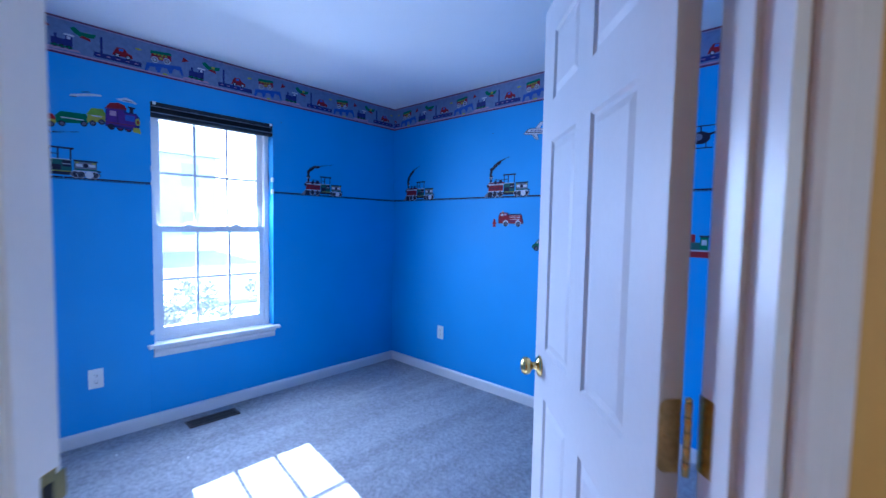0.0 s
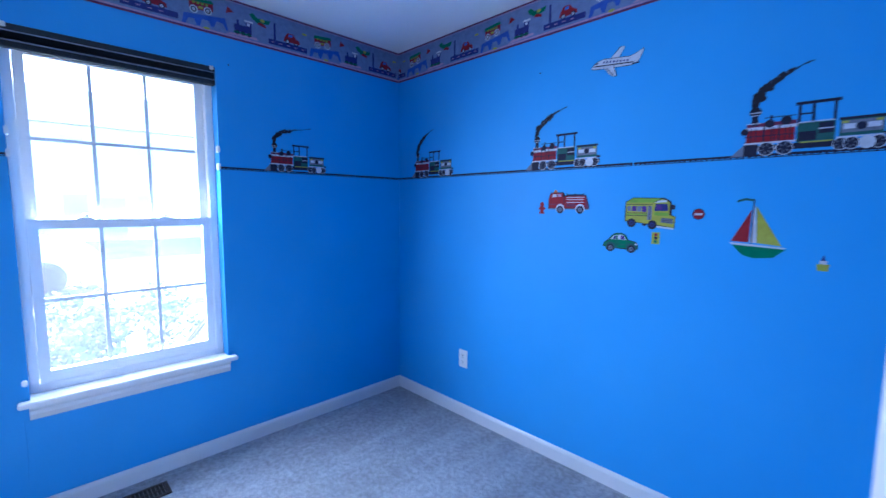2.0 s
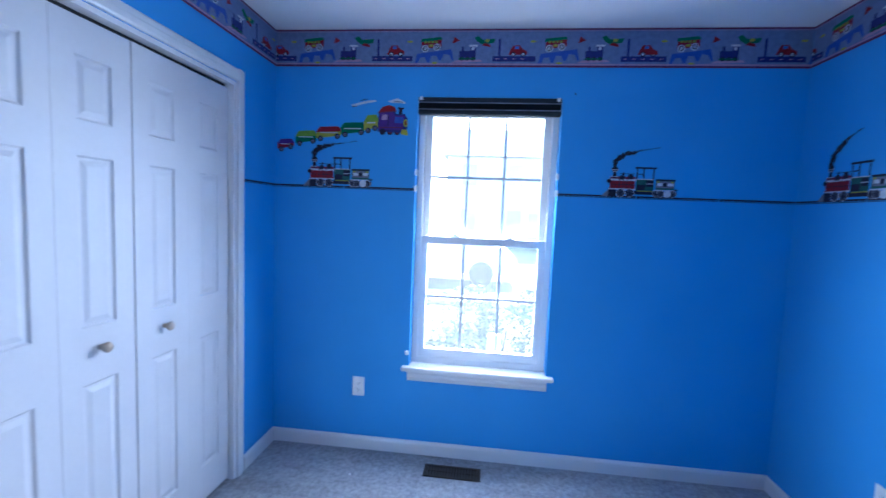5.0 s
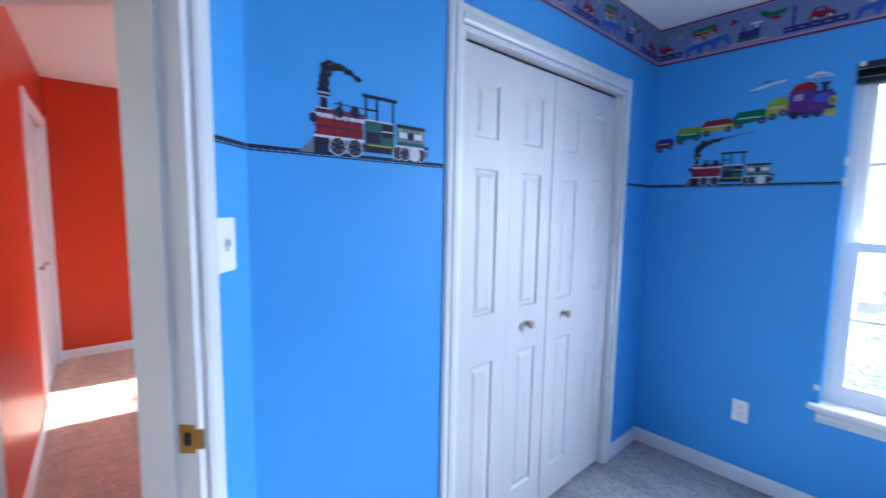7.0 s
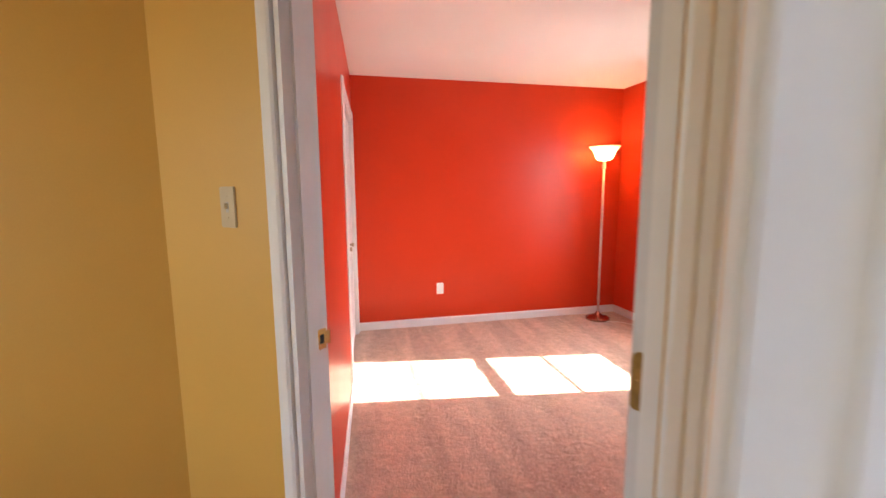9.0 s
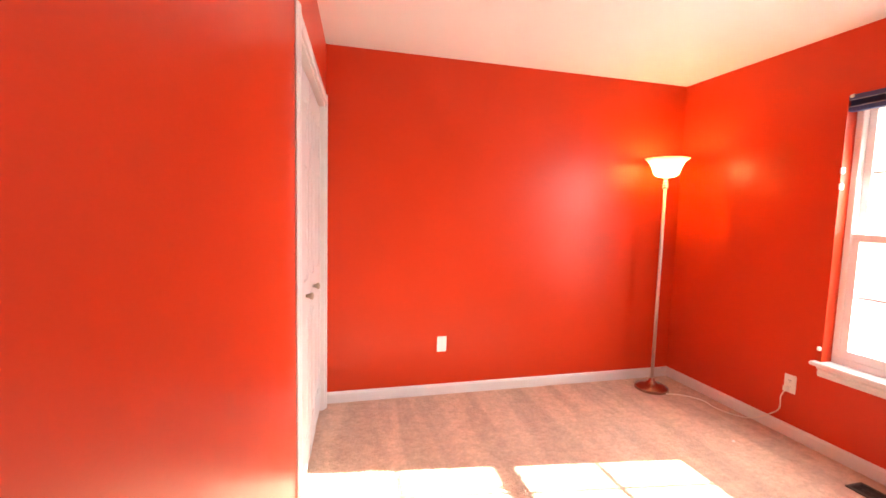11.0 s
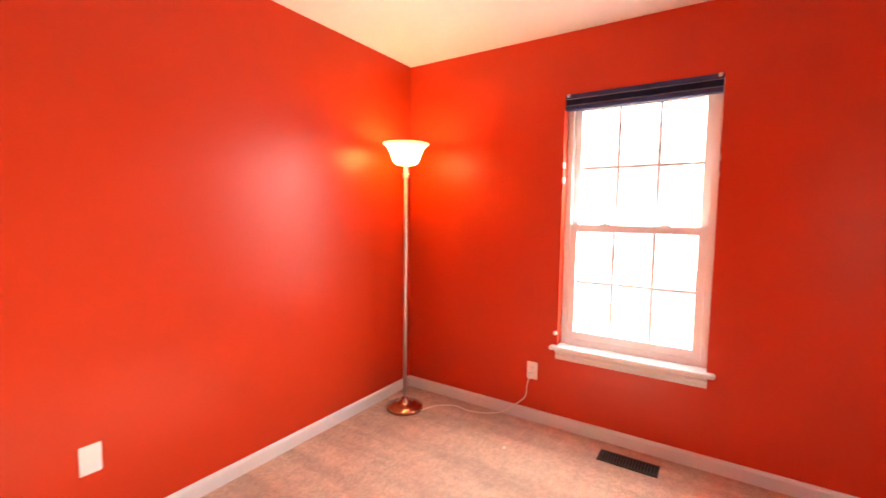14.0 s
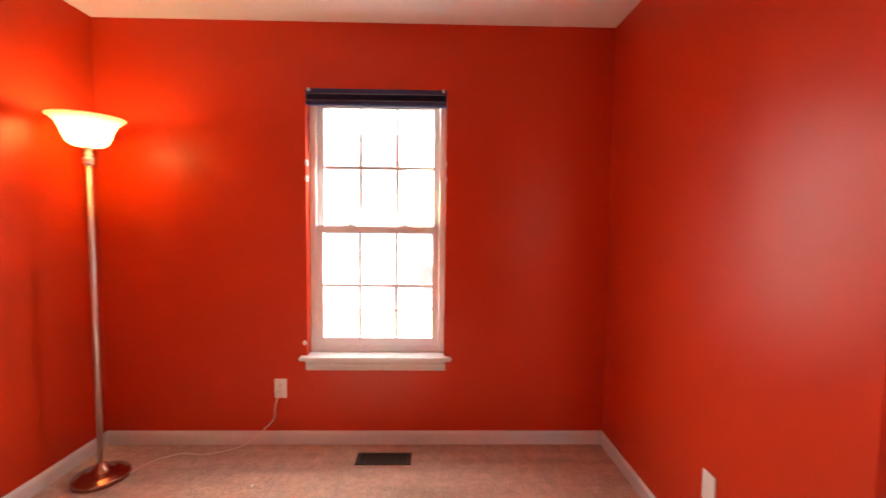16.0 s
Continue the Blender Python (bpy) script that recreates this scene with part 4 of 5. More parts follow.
rails((BW_X, BS_Y, RAIL), W_U, W_N, BWIN[0] - BS_Y)
rails((BW_X, BWIN[1], RAIL), W_U, W_N, BN_Y - BWIN[1])
rails((BW_X, BN_Y, RAIL), N_U, N_N, BE_X - BW_X)
rails((CLO[0] - 0.068, BS_Y, RAIL), S_U, S_N, CLO[0] - 0.068 - BW_X)
rails((B_A.x, BS_Y, RAIL), S_U, S_N, B_A.x - CLO[1] - 0.068)
rails((*P(B_A, B_D, B_U0 - 0.066, B_N, 0), RAIL), D_U, D_N, B_U0 - 0.066)

ARC = [(0.21, 0.62), (0.57, 0.84), (1.0, 1.0)]
RISE = [(0.34, 0.62), (0.72, 0.88), (1.0, 1.0)]
HOOK = [(0.10, 0.90), (0.45, 1.0), (1.0, 0.65)]
for o, u, n, w, long, high, bend in (((BW_X, 2.312, RAIL), W_U, W_N, 0.385, 0.19, 0.10, ARC), ((BW_X, 0.626, RAIL), W_U, W_N, 0.405, 0.20, 0.085, ARC), ((-3.15, BN_Y, RAIL), N_U, N_N, 0.40, 0.12, 0.13, RISE),
                                ((-2.193, BN_Y, RAIL), N_U, N_N, 0.415, 0.13, 0.115, RISE), ((-1.245, BN_Y, RAIL), N_U, N_N, 0.425, 0.115, 0.118, RISE), ((-1.16, BS_Y, RAIL), S_U, S_N, 0.42, 0.10, 0.052, HOOK)):
    p = Print(o, u, n)
    train(p, w, long, high, bend)
    p.done("train_sticker", "red and green steam train sticker with dark smoke", "wall sticker", "steam train stickers")

# toy train of coloured wagons, climbing to the right
p = Print((BW_X, 0.463, 1.77), W_U, W_N)
for x, y, w, h, c, top in ((0.0, 0.0, 0.10, 0.06, "red", "purple"), (0.11, 0.035, 0.125, 0.075, "green", "lime"), (0.235, 0.065, 0.145, 0.07, "yellow", "red"), (0.38, 0.09, 0.14, 0.07, "green", "green"), (0.515, 0.115, 0.085, 0.09, "yellow", "lime")):
    p.by = "wagon." + str(int(x * 1000))
    p.poly(c, [(x, y), (x + w, y + 0.018), (x + w, y + h * 0.6), (x, y + h * 0.5)])
    p.poly(top, [(x - 0.005, y + h * 0.5), (x + w + 0.005, y + h * 0.6), (x + w - 0.012, y + h), (x + 0.02, y + h * 0.95)])
    p.rect("white", x + 0.02, y + h * 0.45, x + w - 0.02, y + h * 0.52)
    p.wheel(x + 0.025, y, 0.016, "grey")
    p.wheel(x + w - 0.02, y + 0.014, 0.016, "grey")
p.at(0.6, 0.11)
p.by = "engine"
p.poly("navy", [(-0.004, 0.0), (0.15, -0.004), (0.166, 0.02), (0.166, 0.075), (0.15, 0.10), (0.10, 0.10), (0.10, 0.118), (0.0, 0.112)])
p.poly("purple", [(0.0, 0.012), (0.14, 0.01), (0.15, 0.09), (0.09, 0.09), (0.088, 0.108), (0.006, 0.104)])
p.poly("red", [(-0.006, 0.102), (0.104, 0.112), (0.092, 0.138), (0.06, 0.148), (0.02, 0.138)])
p.poly("maroon", [(-0.006, 0.102), (0.104, 0.112), (0.102, 0.118), (-0.003, 0.108)])
p.poly("pink", [(0.018, 0.065), (0.05, 0.067), (0.05, 0.096), (0.02, 0.094)])
p.rect("ink", 0.055, 0.02, 0.058, 0.10)
p.poly("blue", [(0.092, 0.05), (0.14, 0.048), (0.142, 0.082), (0.094, 0.084)])
p.rect("ink", 0.115, 0.098, 0.135, 0.128)
p.poly("ink", [(0.108, 0.126), (0.142, 0.124), (0.146, 0.134), (0.106, 0.136)])
p.disc("yellow", 0.156, 0.050, 0.013, 0.022)
p.disc("red", 0.157, 0.050, 0.006, 0.012)
p.poly("yellow", [(0.128, -0.012), (0.172, -0.020), (0.166, 0.014), (0.135, 0.014)])
p.rect("maroon", 0.0, 0.022, 0.14, 0.027)
for x in (0.025, 0.068, 0.108):
    p.wheel(x, 0.0, 0.018, "maroon")
p.by = "cloud"
p.poly("white", [(0.05, 0.168), (0.075, 0.16), (0.12, 0.160), (0.15, 0.156), (0.152, 0.164), (0.125, 0.178), (0.10, 0.186), (0.08, 0.178)])
p.poly("grey", [(0.08, 0.166), (0.14, 0.162), (0.13, 0.168), (0.09, 0.17)])
p.done("toy_train_sticker", "colourful cartoon train sticker climbing across the blue wall", "wall sticker")

p = Print((BW_X, 0.905, 2.015), W_U, W_N)
p.poly("white", [(0, 0), (0.05, 0.012), (0.10, 0.024), (0.14, 0.03), (0.14, 0.04), (0.09, 0.036), (0.04, 0.024), (0, 0.012)])
p.poly("ink", [(0.05, 0.034), (0.09, 0.042), (0.085, 0.046), (0.05, 0.038)])
p.poly("ink", [(0, 0), (0.03, 0.002), (0.03, 0.006), (0, 0.004)])
p.done("plane_sticker", "tiny white aeroplane sticker", "wall sticker")

p = Print((-1.838, BN_Y, 2.03), N_U, N_N)
climb = lambda pts: [(x, y - 0.13 * x) for x, y in pts]
for c, g in (("ink", 0.0025), ("white", 0.0)):
    p.poly(c, climb([(0.083, 0.020), (0.125 + g, 0.022), (0.155 + g, 0.070 + g), (0.150, 0.077 + g), (0.136 - g, 0.074 + g), (0.110 - g, 0.047)]))
for c, g in (("ink", 0.0025), ("white", 0.0)):
    p.poly(c, climb([(-g, -0.010 - g), (0.012 - g, 0.004 + g), (0.03, 0.018 + g), (0.06, 0.028 + g), (0.18, 0.030 + g), (0.205, 0.040 + g), (0.236 + g, 0.058 + g), (0.238 + g, 0.050), (0.224 + g, 0.018), (0.216 + g, 0.006), (0.19, -0.006 - g), (0.06, -0.014 - g), (0.012, -0.014 - g)]))
p.poly("ink", climb([(0.012, -0.004), (0.19, 0.002), (0.205, 0.006), (0.19, 0.0075), (0.012, 0.001)]))
p.poly("grey", climb([(0.014, 0.006), (0.03, 0.007), (0.036, 0.017), (0.028, 0.016)]))
for i in range(8):
    x = 0.056 + i * 0.0155
    p.poly("navy", climb([(x, 0.0105), (x + 0.009, 0.0108), (x + 0.010, 0.019), (x + 0.002, 0.0188)]))
for c, g in (("ink", 0.0025), ("white", 0.0)):
    p.poly(c, climb([(0.058 - g, -0.004), (0.106 + g, -0.001), (0.118 + g, -0.035), (0.122 + g, -0.048 - g), (0.108, -0.051 - g), (0.088 - g, -0.040)]))
p.poly("grey", climb([(0.070, -0.012), (0.078, -0.012), (0.110, -0.044), (0.104, -0.046)]))
p.poly("ink", climb([(0.190, -0.006), (0.222, -0.001), (0.224, 0.004), (0.192, 0.001)]))
p.done("plane_sticker", "white and grey airliner sticker on the blue wall", "wall sticker")

p = Print((-2.045, BN_Y, 1.338), N_U, N_N)
p.poly("ink", [(-0.003, 0.020), (0.222, 0.016), (0.225, 0.03), (0.208, 0.088), (0.096, 0.086), (0.082, 0.104), (0.01, 0.102), (-0.003, 0.07)])
p.poly("red", [(0.0, 0.024), (0.205, 0.022), (0.203, 0.084), (0.095, 0.082), (0.08, 0.078), (0.0, 0.070)])
p.poly("red", [(0.0, 0.070), (0.08, 0.074), (0.078, 0.100), (0.012, 0.098)])
p.poly("maroon", [(0.204, 0.022), (0.221, 0.022), (0.206, 0.082)])
p.poly("white", [(0.016, 0.078), (0.044, 0.080), (0.044, 0.094), (0.022, 0.093)])
p.poly("pink", [(0.050, 0.080), (0.072, 0.081), (0.070, 0.095), (0.050, 0.094)])
p.rect("maroon", 0.0, 0.040, 0.086, 0.044)
p.rect("ink", 0.086, 0.024, 0.089, 0.084)
p.poly("orange", [(0.026, 0.102), (0.048, 0.103), (0.044, 0.114), (0.032, 0.114)])
p.rect("ink", 0.104, 0.086, 0.196, 0.092)
for x in (0.10, 0.145, 0.19):
    p.rect("ink", x, 0.084, x + 0.006, 0.097)
for y in (0.075, 0.064, 0.050):
    p.rect("white", 0.100, y, 0.196, y + 0.0032)
p.rect("maroon", 0.100, 0.030, 0.150, 0.044)
p.rect("grey", -0.004, 0.016, 0.224, 0.0205)
for x in (0.066, 0.176):
    p.disc("white", x, 0.020, 0.025, 0.024)
    p.wheel(x, 0.015, 0.020, "grey")
p.done("fire_engine_sticker", "red fire engine sticker on the blue wall", "wall sticker")

p = Print((-2.105, BN_Y, 1.33), N_U, N_N)
p.rect("red", 0.008, 0.0, 0.03, 0.05)
p.rect("red", 0.0, 0.022, 0.038, 0.034)
p.disc("red", 0.019, 0.05, 0.012)
p.rect("red", 0.002, 0, 0.036, 0.008)
p.done("hydrant_sticker", "small red fire hydrant sticker", "wall sticker")

p = Print((-1.642, BN_Y, 1.285), N_U, N_N)
p.poly("ink", [(-0.003, 0.018), (0.10, 0.008), (0.208, -0.010), (0.212, 0.044), (0.196, 0.05), (0.192, 0.108), (0.165, 0.124), (0.03, 0.126), (-0.003, 0.106)])
p.poly("yellow", [(0.0, 0.022), (0.118, 0.008), (0.118, 0.104), (0.0, 0.104)])
p.poly("lime", [(0.0, 0.104), (0.118, 0.104), (0.150, 0.121), (0.03, 0.123)])
p.poly("yellow", [(0.118, 0.010), (0.206, -0.004), (0.209, 0.042), (0.185, 0.05), (0.186, 0.104), (0.155, 0.119), (0.118, 0.102)])
p.poly("white", [(0.126, 0.102), (0.176, 0.106), (0.172, 0.113), (0.142, 0.113)])
for i in range(4):
    p.poly("purple" if i % 2 else "grey", [(0.006 + i * 0.022, 0.066 - i * 0.001), (0.025 + i * 0.022, 0.065 - i * 0.001), (0.025 + i * 0.022, 0.088), (0.006 + i * 0.022, 0.088)])
p.rect("ink", 0.002, 0.094, 0.116, 0.0965)
p.rect("ink", 0.002, 0.056, 0.095, 0.0585)
p.rect("ink", 0.002, 0.044, 0.095, 0.0465)
p.rect("lime", 0.002, 0.048, 0.095, 0.054)
p.poly("grey", [(0.096, 0.028), (0.114, 0.026), (0.114, 0.09), (0.096, 0.09)])
p.rect("ink", 0.104, 0.028, 0.106, 0.09)
p.poly("navy", [(0.124, 0.066), (0.180, 0.068), (0.178, 0.098), (0.128, 0.098)])
p.poly("purple", [(0.134, 0.072), (0.156, 0.073), (0.150, 0.094), (0.132, 0.094)])
p.poly("lime", [(0.124, 0.048), (0.184, 0.046), (0.182, 0.060), (0.124, 0.062)])
p.poly("grey", [(0.152, 0.018), (0.202, 0.012), (0.203, 0.034), (0.154, 0.038)])
for y in (0.018, 0.025, 0.032):
    p.rect("ink", 0.156, y, 0.200, y + 0.002)
p.poly("white", [(0.132, -0.004), (0.206, -0.012), (0.207, -0.005), (0.132, 0.003)])
p.rect("ink", 0.190, 0.074, 0.206, 0.094)
for x, y in ((0.028, 0.012), (0.118, 0.006)):
    p.wheel(x, y, 0.020, "navy")
p.disc("ink", 0.085, 0.006, 0.010, 0.006)
p.done("school_bus_sticker", "yellow school bus sticker on the blue wall", "wall sticker")

p = Print((-1.345, BN_Y, 1.341), N_U, N_N)
p.disc("ink", 0, 0, 0.024, n=8)
p.disc("red", 0, 0, 0.021, n=8)
p.rect("white", -0.014, -0.004, 0.014, 0.004)
p.done("stop_sign_sticker", "small red octagonal road sign sticker", "wall sticker")

p = Print((-1.523, BN_Y, 1.207), N_U, N_N)
p.rect("yellow", 0, 0, 0.034, 0.052)
for y, c in ((0.041, "red"), (0.026, "ink"), (0.011, "green")):
    p.disc(c, 0.017, y, 0.007)
p.done("traffic_light_sticker", "small yellow traffic light sticker", "wall sticker")

p = Print((-1.742, BN_Y, 1.165), N_U, N_N)
p.poly("ink", [(-0.003, 0.018), (0.03, 0.012), (0.15, 0.006), (0.163, 0.014), (0.162, 0.034), (0.150, 0.046), (0.118, 0.054), (0.108, 0.074), (0.088, 0.084), (0.058, 0.083), (0.038, 0.070), (0.025, 0.052), (0.004, 0.038)])
p.poly("green", [(0.0, 0.021), (0.03, 0.016), (0.15, 0.010), (0.160, 0.016), (0.159, 0.032), (0.148, 0.043), (0.115, 0.051), (0.105, 0.072), (0.087, 0.081), (0.059, 0.080), (0.041, 0.068), (0.028, 0.050), (0.006, 0.036)])
p.poly("white", [(0.034, 0.053), (0.062, 0.053), (0.063, 0.074), (0.050, 0.070)])
p.poly("navy", [(0.045, 0.054), (0.061, 0.054), (0.061, 0.071), (0.053, 0.068)])
p.poly("white", [(0.069, 0.053), (0.108, 0.052), (0.098, 0.071), (0.086, 0.075), (0.069, 0.075)])
p.poly("purple", [(0.082, 0.054), (0.104, 0.053), (0.096, 0.069), (0.084, 0.072)])
p.rect("darkgreen", 0.064, 0.014, 0.066, 0.052)
p.rect("darkgreen", 0.110, 0.012, 0.112, 0.05)
p.rect("darkgreen", 0.008, 0.030, 0.15, 0.032)
p.disc("white", 0.152, 0.033, 0.006)
for x in (0.035, 0.132):
    p.disc("darkgreen", x, 0.018, 0.025, 0.022)
    p.wheel(x, 0.012, 0.018, "grey")
p.done("car_sticker", "small green beetle-shaped car sticker", "wall sticker")

p = Print((-1.24, BN_Y, 1.165), N_U, N_N).at(0.008, 0.012, 0.88)
p.by = "hull"
p.poly("green", [(0.01, 0.055), (0.20, 0.045), (0.16, 0.008), (0.09, 0.0), (0.05, 0.012)])
p.poly("white", [(0.0, 0.065), (0.205, 0.052), (0.19, 0.046), (0.008, 0.056)])
p.by = "red_sail"
p.poly("red", [(0.005, 0.07), (0.07, 0.068), (0.075, 0.21)])
p.by = "white_sail"
p.poly("white", [(0.074, 0.068), (0.10, 0.066), (0.085, 0.235)])
p.by = "yellow_sail"
p.poly("yellow", [(0.10, 0.066), (0.185, 0.058), (0.09, 0.225)])
p.by = "mast"
p.rect("ink", 0.078, 0.06, 0.083, 0.255)
p.by = "flag"
p.poly("darkgreen", [(0.02, 0.24), (0.05, 0.25), (0.08, 0.245), (0.08, 0.255), (0.05, 0.26), (0.02, 0.25)])
p.done("sailing_boat_sticker", "sailing boat sticker with red, white and yellow sails", "wall sticker")

p = Print((-0.965, BN_Y, 1.15), N_U, N_N).at(0.0, 0.0, 0.8)
p.poly("yellow", [(0, 0), (0.035, 0), (0.04, 0.03), (-0.004, 0.03)])
p.rect("white", 0.006, 0.03, 0.03, 0.045)
p.poly("navy", [(0.01, 0.045), (0.026, 0.045), (0.018, 0.07)])
p.done("buoy_sticker", "small yellow and navy buoy sticker", "wall sticker")

p = Print((-0.78, BN_Y, 1.18), N_U, N_N)
p.poly("red", [(0, 0.035), (0.19, 0.035), (0.17, 0.0), (0.02, 0.0)])
p.rect("white", 0.0, 0.035, 0.19, 0.043)
p.rect("darkgreen", 0.04, 0.043, 0.12, 0.085)
p.rect("green", 0.115, 0.043, 0.155, 0.115)
p.rect("white", 0.122, 0.07, 0.148, 0.1)
p.rect("ink", 0.11, 0.115, 0.16, 0.125)
p.rect("red", 0.065, 0.085, 0.09, 0.13)
p.done("tugboat_sticker", "red and green tugboat sticker", "wall sticker")

p = Print((-0.79, BN_Y, 1.78), N_U, N_N)
p.disc("ink", 0.10, 0.07, 0.048, 0.036)
p.disc("grey", 0.085, 0.075, 0.024, 0.02)
p.poly("ink", [(0.13, 0.075), (0.21, 0.10), (0.21, 0.11), (0.13, 0.09)])
p.rect("ink", 0.0, 0.132, 0.2, 0.138)
p.rect("ink", 0.097, 0.10, 0.104, 0.138)
p.rect("ink", 0.05, 0.01, 0.16, 0.016)
p.rect("ink", 0.07, 0.016, 0.075, 0.045)
p.rect("ink", 0.125, 0.016, 0.13, 0.045)
p.done("helicopter_sticker", "dark helicopter sticker on the blue wall", "wall sticker")

BOR_Z0 = 2.237
PERIOD = 0.672


def motif(p):
    """One repeat of the printed border: road, car, bridge with bus, kite, engine, aeroplane."""
    p.rect("navy", -0.115, 0.030, 0.115, 0.058)
    for i in range(5):
        p.rect("pink", -0.10 + i * 0.045, 0.042, -0.082 + i * 0.045, 0.046)
    p.rect("navy", -0.085, 0.03, -0.073, 0.148)
    p.poly("red", [(-0.03, 0.066), (0.07, 0.066), (0.068, 0.085), (0.045, 0.095), (0.03, 0.115), (-0.005, 0.115), (-0.018, 0.095)])
    p.rect("sky", 0.003, 0.096, 0.025, 0.11)
    p.wheel(-0.005, 0.068, 0.013)
    p.wheel(0.048, 0.068, 0.013)
    p.disc("yellow", 0.10, 0.135, 0.016, 0.006)
    # bridge and bus
    p.poly("blue", [(0.14, 0.07), (0.33, 0.095), (0.345, 0.04), (0.335, 0.035), (0.32, 0.065), (0.29, 0.07), (0.275, 0.035), (0.262, 0.035), (0.25, 0.06), (0.222, 0.06), (0.21, 0.025), (0.196, 0.025), (0.185, 0.052), (0.16, 0.05), (0.145, 0.02), (0.13, 0.02)])
    p.disc("yellow", 0.24, 0.022, 0.016, 0.006)
    p.poly("red", [(0.165, 0.095), (0.275, 0.108), (0.275, 0.145), (0.165, 0.132)])
    p.poly("green", [(0.16, 0.132), (0.28, 0.145), (0.27, 0.16), (0.165, 0.15)])
    p.poly("maroon", [(0.165, 0.112), (0.275, 0.125), (0.275, 0.130), (0.165, 0.117)])
    p.rect("yellow", 0.207, 0.108, 0.228, 0.120)
    for x in (0.18, 0.20, 0.22, 0.24):
        p.rect("lime", x, 0.128, x + 0.012, 0.138)
    for x, y in ((0.185, 0.098), (0.25, 0.106)):
        p.disc("white", x, y, 0.019)
    p.wheel(0.185, 0.098, 0.014)
    p.wheel(0.25, 0.106, 0.014)
    p.poly("red", [(0.335, 0.125), (0.375, 0.14), (0.345, 0.16)])
    # engine
    p.poly("pink", [(0.33, 0.022), (0.50, 0.028), (0.49, 0.04), (0.36, 0.036)])
    p.rect("navy", 0.375, 0.05, 0.455, 0.085)
    p.rect("navy", 0.435, 0.05, 0.465, 0.115)
    p.rect("white", 0.428, 0.108, 0.474, 0.118)
    p.rect("white", 0.442, 0.09, 0.457, 0.105)
    p.rect("navy", 0.388, 0.085, 0.4, 0.108)
    p.rect("green", 0.372, 0.038, 0.465, 0.048)
    for x in (0.39, 0.42, 0.45):
        p.wheel(x, 0.045, 0.011, "green")
    # aeroplane
    p.poly("green", [(0.455, 0.155), (0.475, 0.165), (0.50, 0.145), (0.57, 0.15), (0.56, 0.128), (0.50, 0.118), (0.47, 0.135)])
    p.poly("red", [(0.495, 0.115), (0.545, 0.105), (0.54, 0.12), (0.51, 0.128)])
    p.disc("yellow", 0.525, 0.14, 0.012, 0.009)


def border(name, origin, u, n, length, phase):
    p = Print(origin, u, n)
    h = TOP - BOR_Z0
    p.rect("paper", 0, 0, length, h, 0.0003)
    p.rect("maroon", 0, 0, length, 0.008, 0.0006)
    p.rect("navy", 0, 0.008, length, 0.011, 0.0006)
    p.rect("pink", 0, 0.011, length, 0.020, 0.0006)
    p.rect("maroon", 0, h - 0.009, length, h - 0.001, 0.0006)
    p.rect("pink", 0, h - 0.015, length, h - 0.012, 0.0006)
    c = phase
    while c - 0.12 < length:
        p.at(c, 0)
        motif(p)
        c += PERIOD
    # trim what runs past the wall's ends
    for cut, way in ((p.o + p.u * 0.001, -p.u), (p.o + p.u * (length - 0.001), p.u)):
        g = list(p.bm.verts) + list(p.bm.edges) + list(p.bm.faces)
        bmesh.ops.bisect_plane(p.bm, geom=g, plane_co=cut, plane_no=way, clear_outer=True)
    p.done(name, "printed wallpaper border of toy cars, trains and planes", "wallpaper border", "wallpaper borders", "structure")


border("trim_border_west", (BW_X, BS_Y, BOR_Z0), W_U, W_N, BN_Y - BS_Y, 1.13 - BS_Y - PERIOD)
border("trim_border_north", (BW_X, BN_Y, BOR_Z0), N_U, N_N, BE_X - BW_X, -2.665 - BW_X - PERIOD)
border("trim_border_closet", (B_A.x, BS_Y, BOR_Z0), S_U, S_N, B_A.x - BW_X, 0.12)
border("trim_border_door", (*P(B_A, B_D, B_END, B_N, 0), BOR_Z0), D_U, D_N, B_END, 0.3)
border("trim_border_east", (BE_X, BN_Y, BOR_Z0), (0, -1), (-1, 0), BN_Y - 1.53, 0.3)

# nails in the blue wall
for o, n3 in (((-2.12, BN_Y - 0.001, 2.06), (0, -1, 0)), ((-3.296, 2.14, 2.10), (1, 0, 0))):
    bm = bmesh.new()
    lathe(bm, [(0.004, 0), (0.003, 0.0008), (0, 0.001)], 10, Vector((0, 0, 1)).rotation_difference(Vector(n3)).to_matrix().to_4x4())
    ob = part("wall_nail", bm, M_DARK)
    ob.location = o
    tagged(ob, "dark nail stuck in the blue wall", "nail", "nails")


# ---- outside ----
M_GRASS = mat("dry_lawn", (0.16, 0.17, 0.07), rough=0.95, vary=0.25, scale=1.2, fine=60, bump=0.4, grain=0.2)
M_ROAD = mat("asphalt", (0.14, 0.14, 0.145), rough=0.9, vary=0.15, scale=0.8, fine=90, bump=0.3, grain=0.15)
M_CONC = mat("pale_concrete", (0.42, 0.41, 0.38), rough=0.9, vary=0.1, scale=1.5, fine=80, bump=0.2, grain=0.08)
M_LEAF = mat("hedge_leaf", (0.07, 0.10, 0.05), rough=0.6, vary=0.35, scale=9, fine=60, bump=0)
M_BARK = mat("bark", (0.13, 0.10, 0.075), rough=0.95, vary=0.3, scale=10, fine=40, bump=0.5)
M_SIDING = mat("pale_siding", (0.72, 0.72, 0.70), rough=0.7, vary=0.05, scale=1.5, bump=0.1)
M_ROOF = mat("grey_shingles", (0.48, 0.48, 0.49), rough=0.9, vary=0.2, scale=3, bump=0.3)
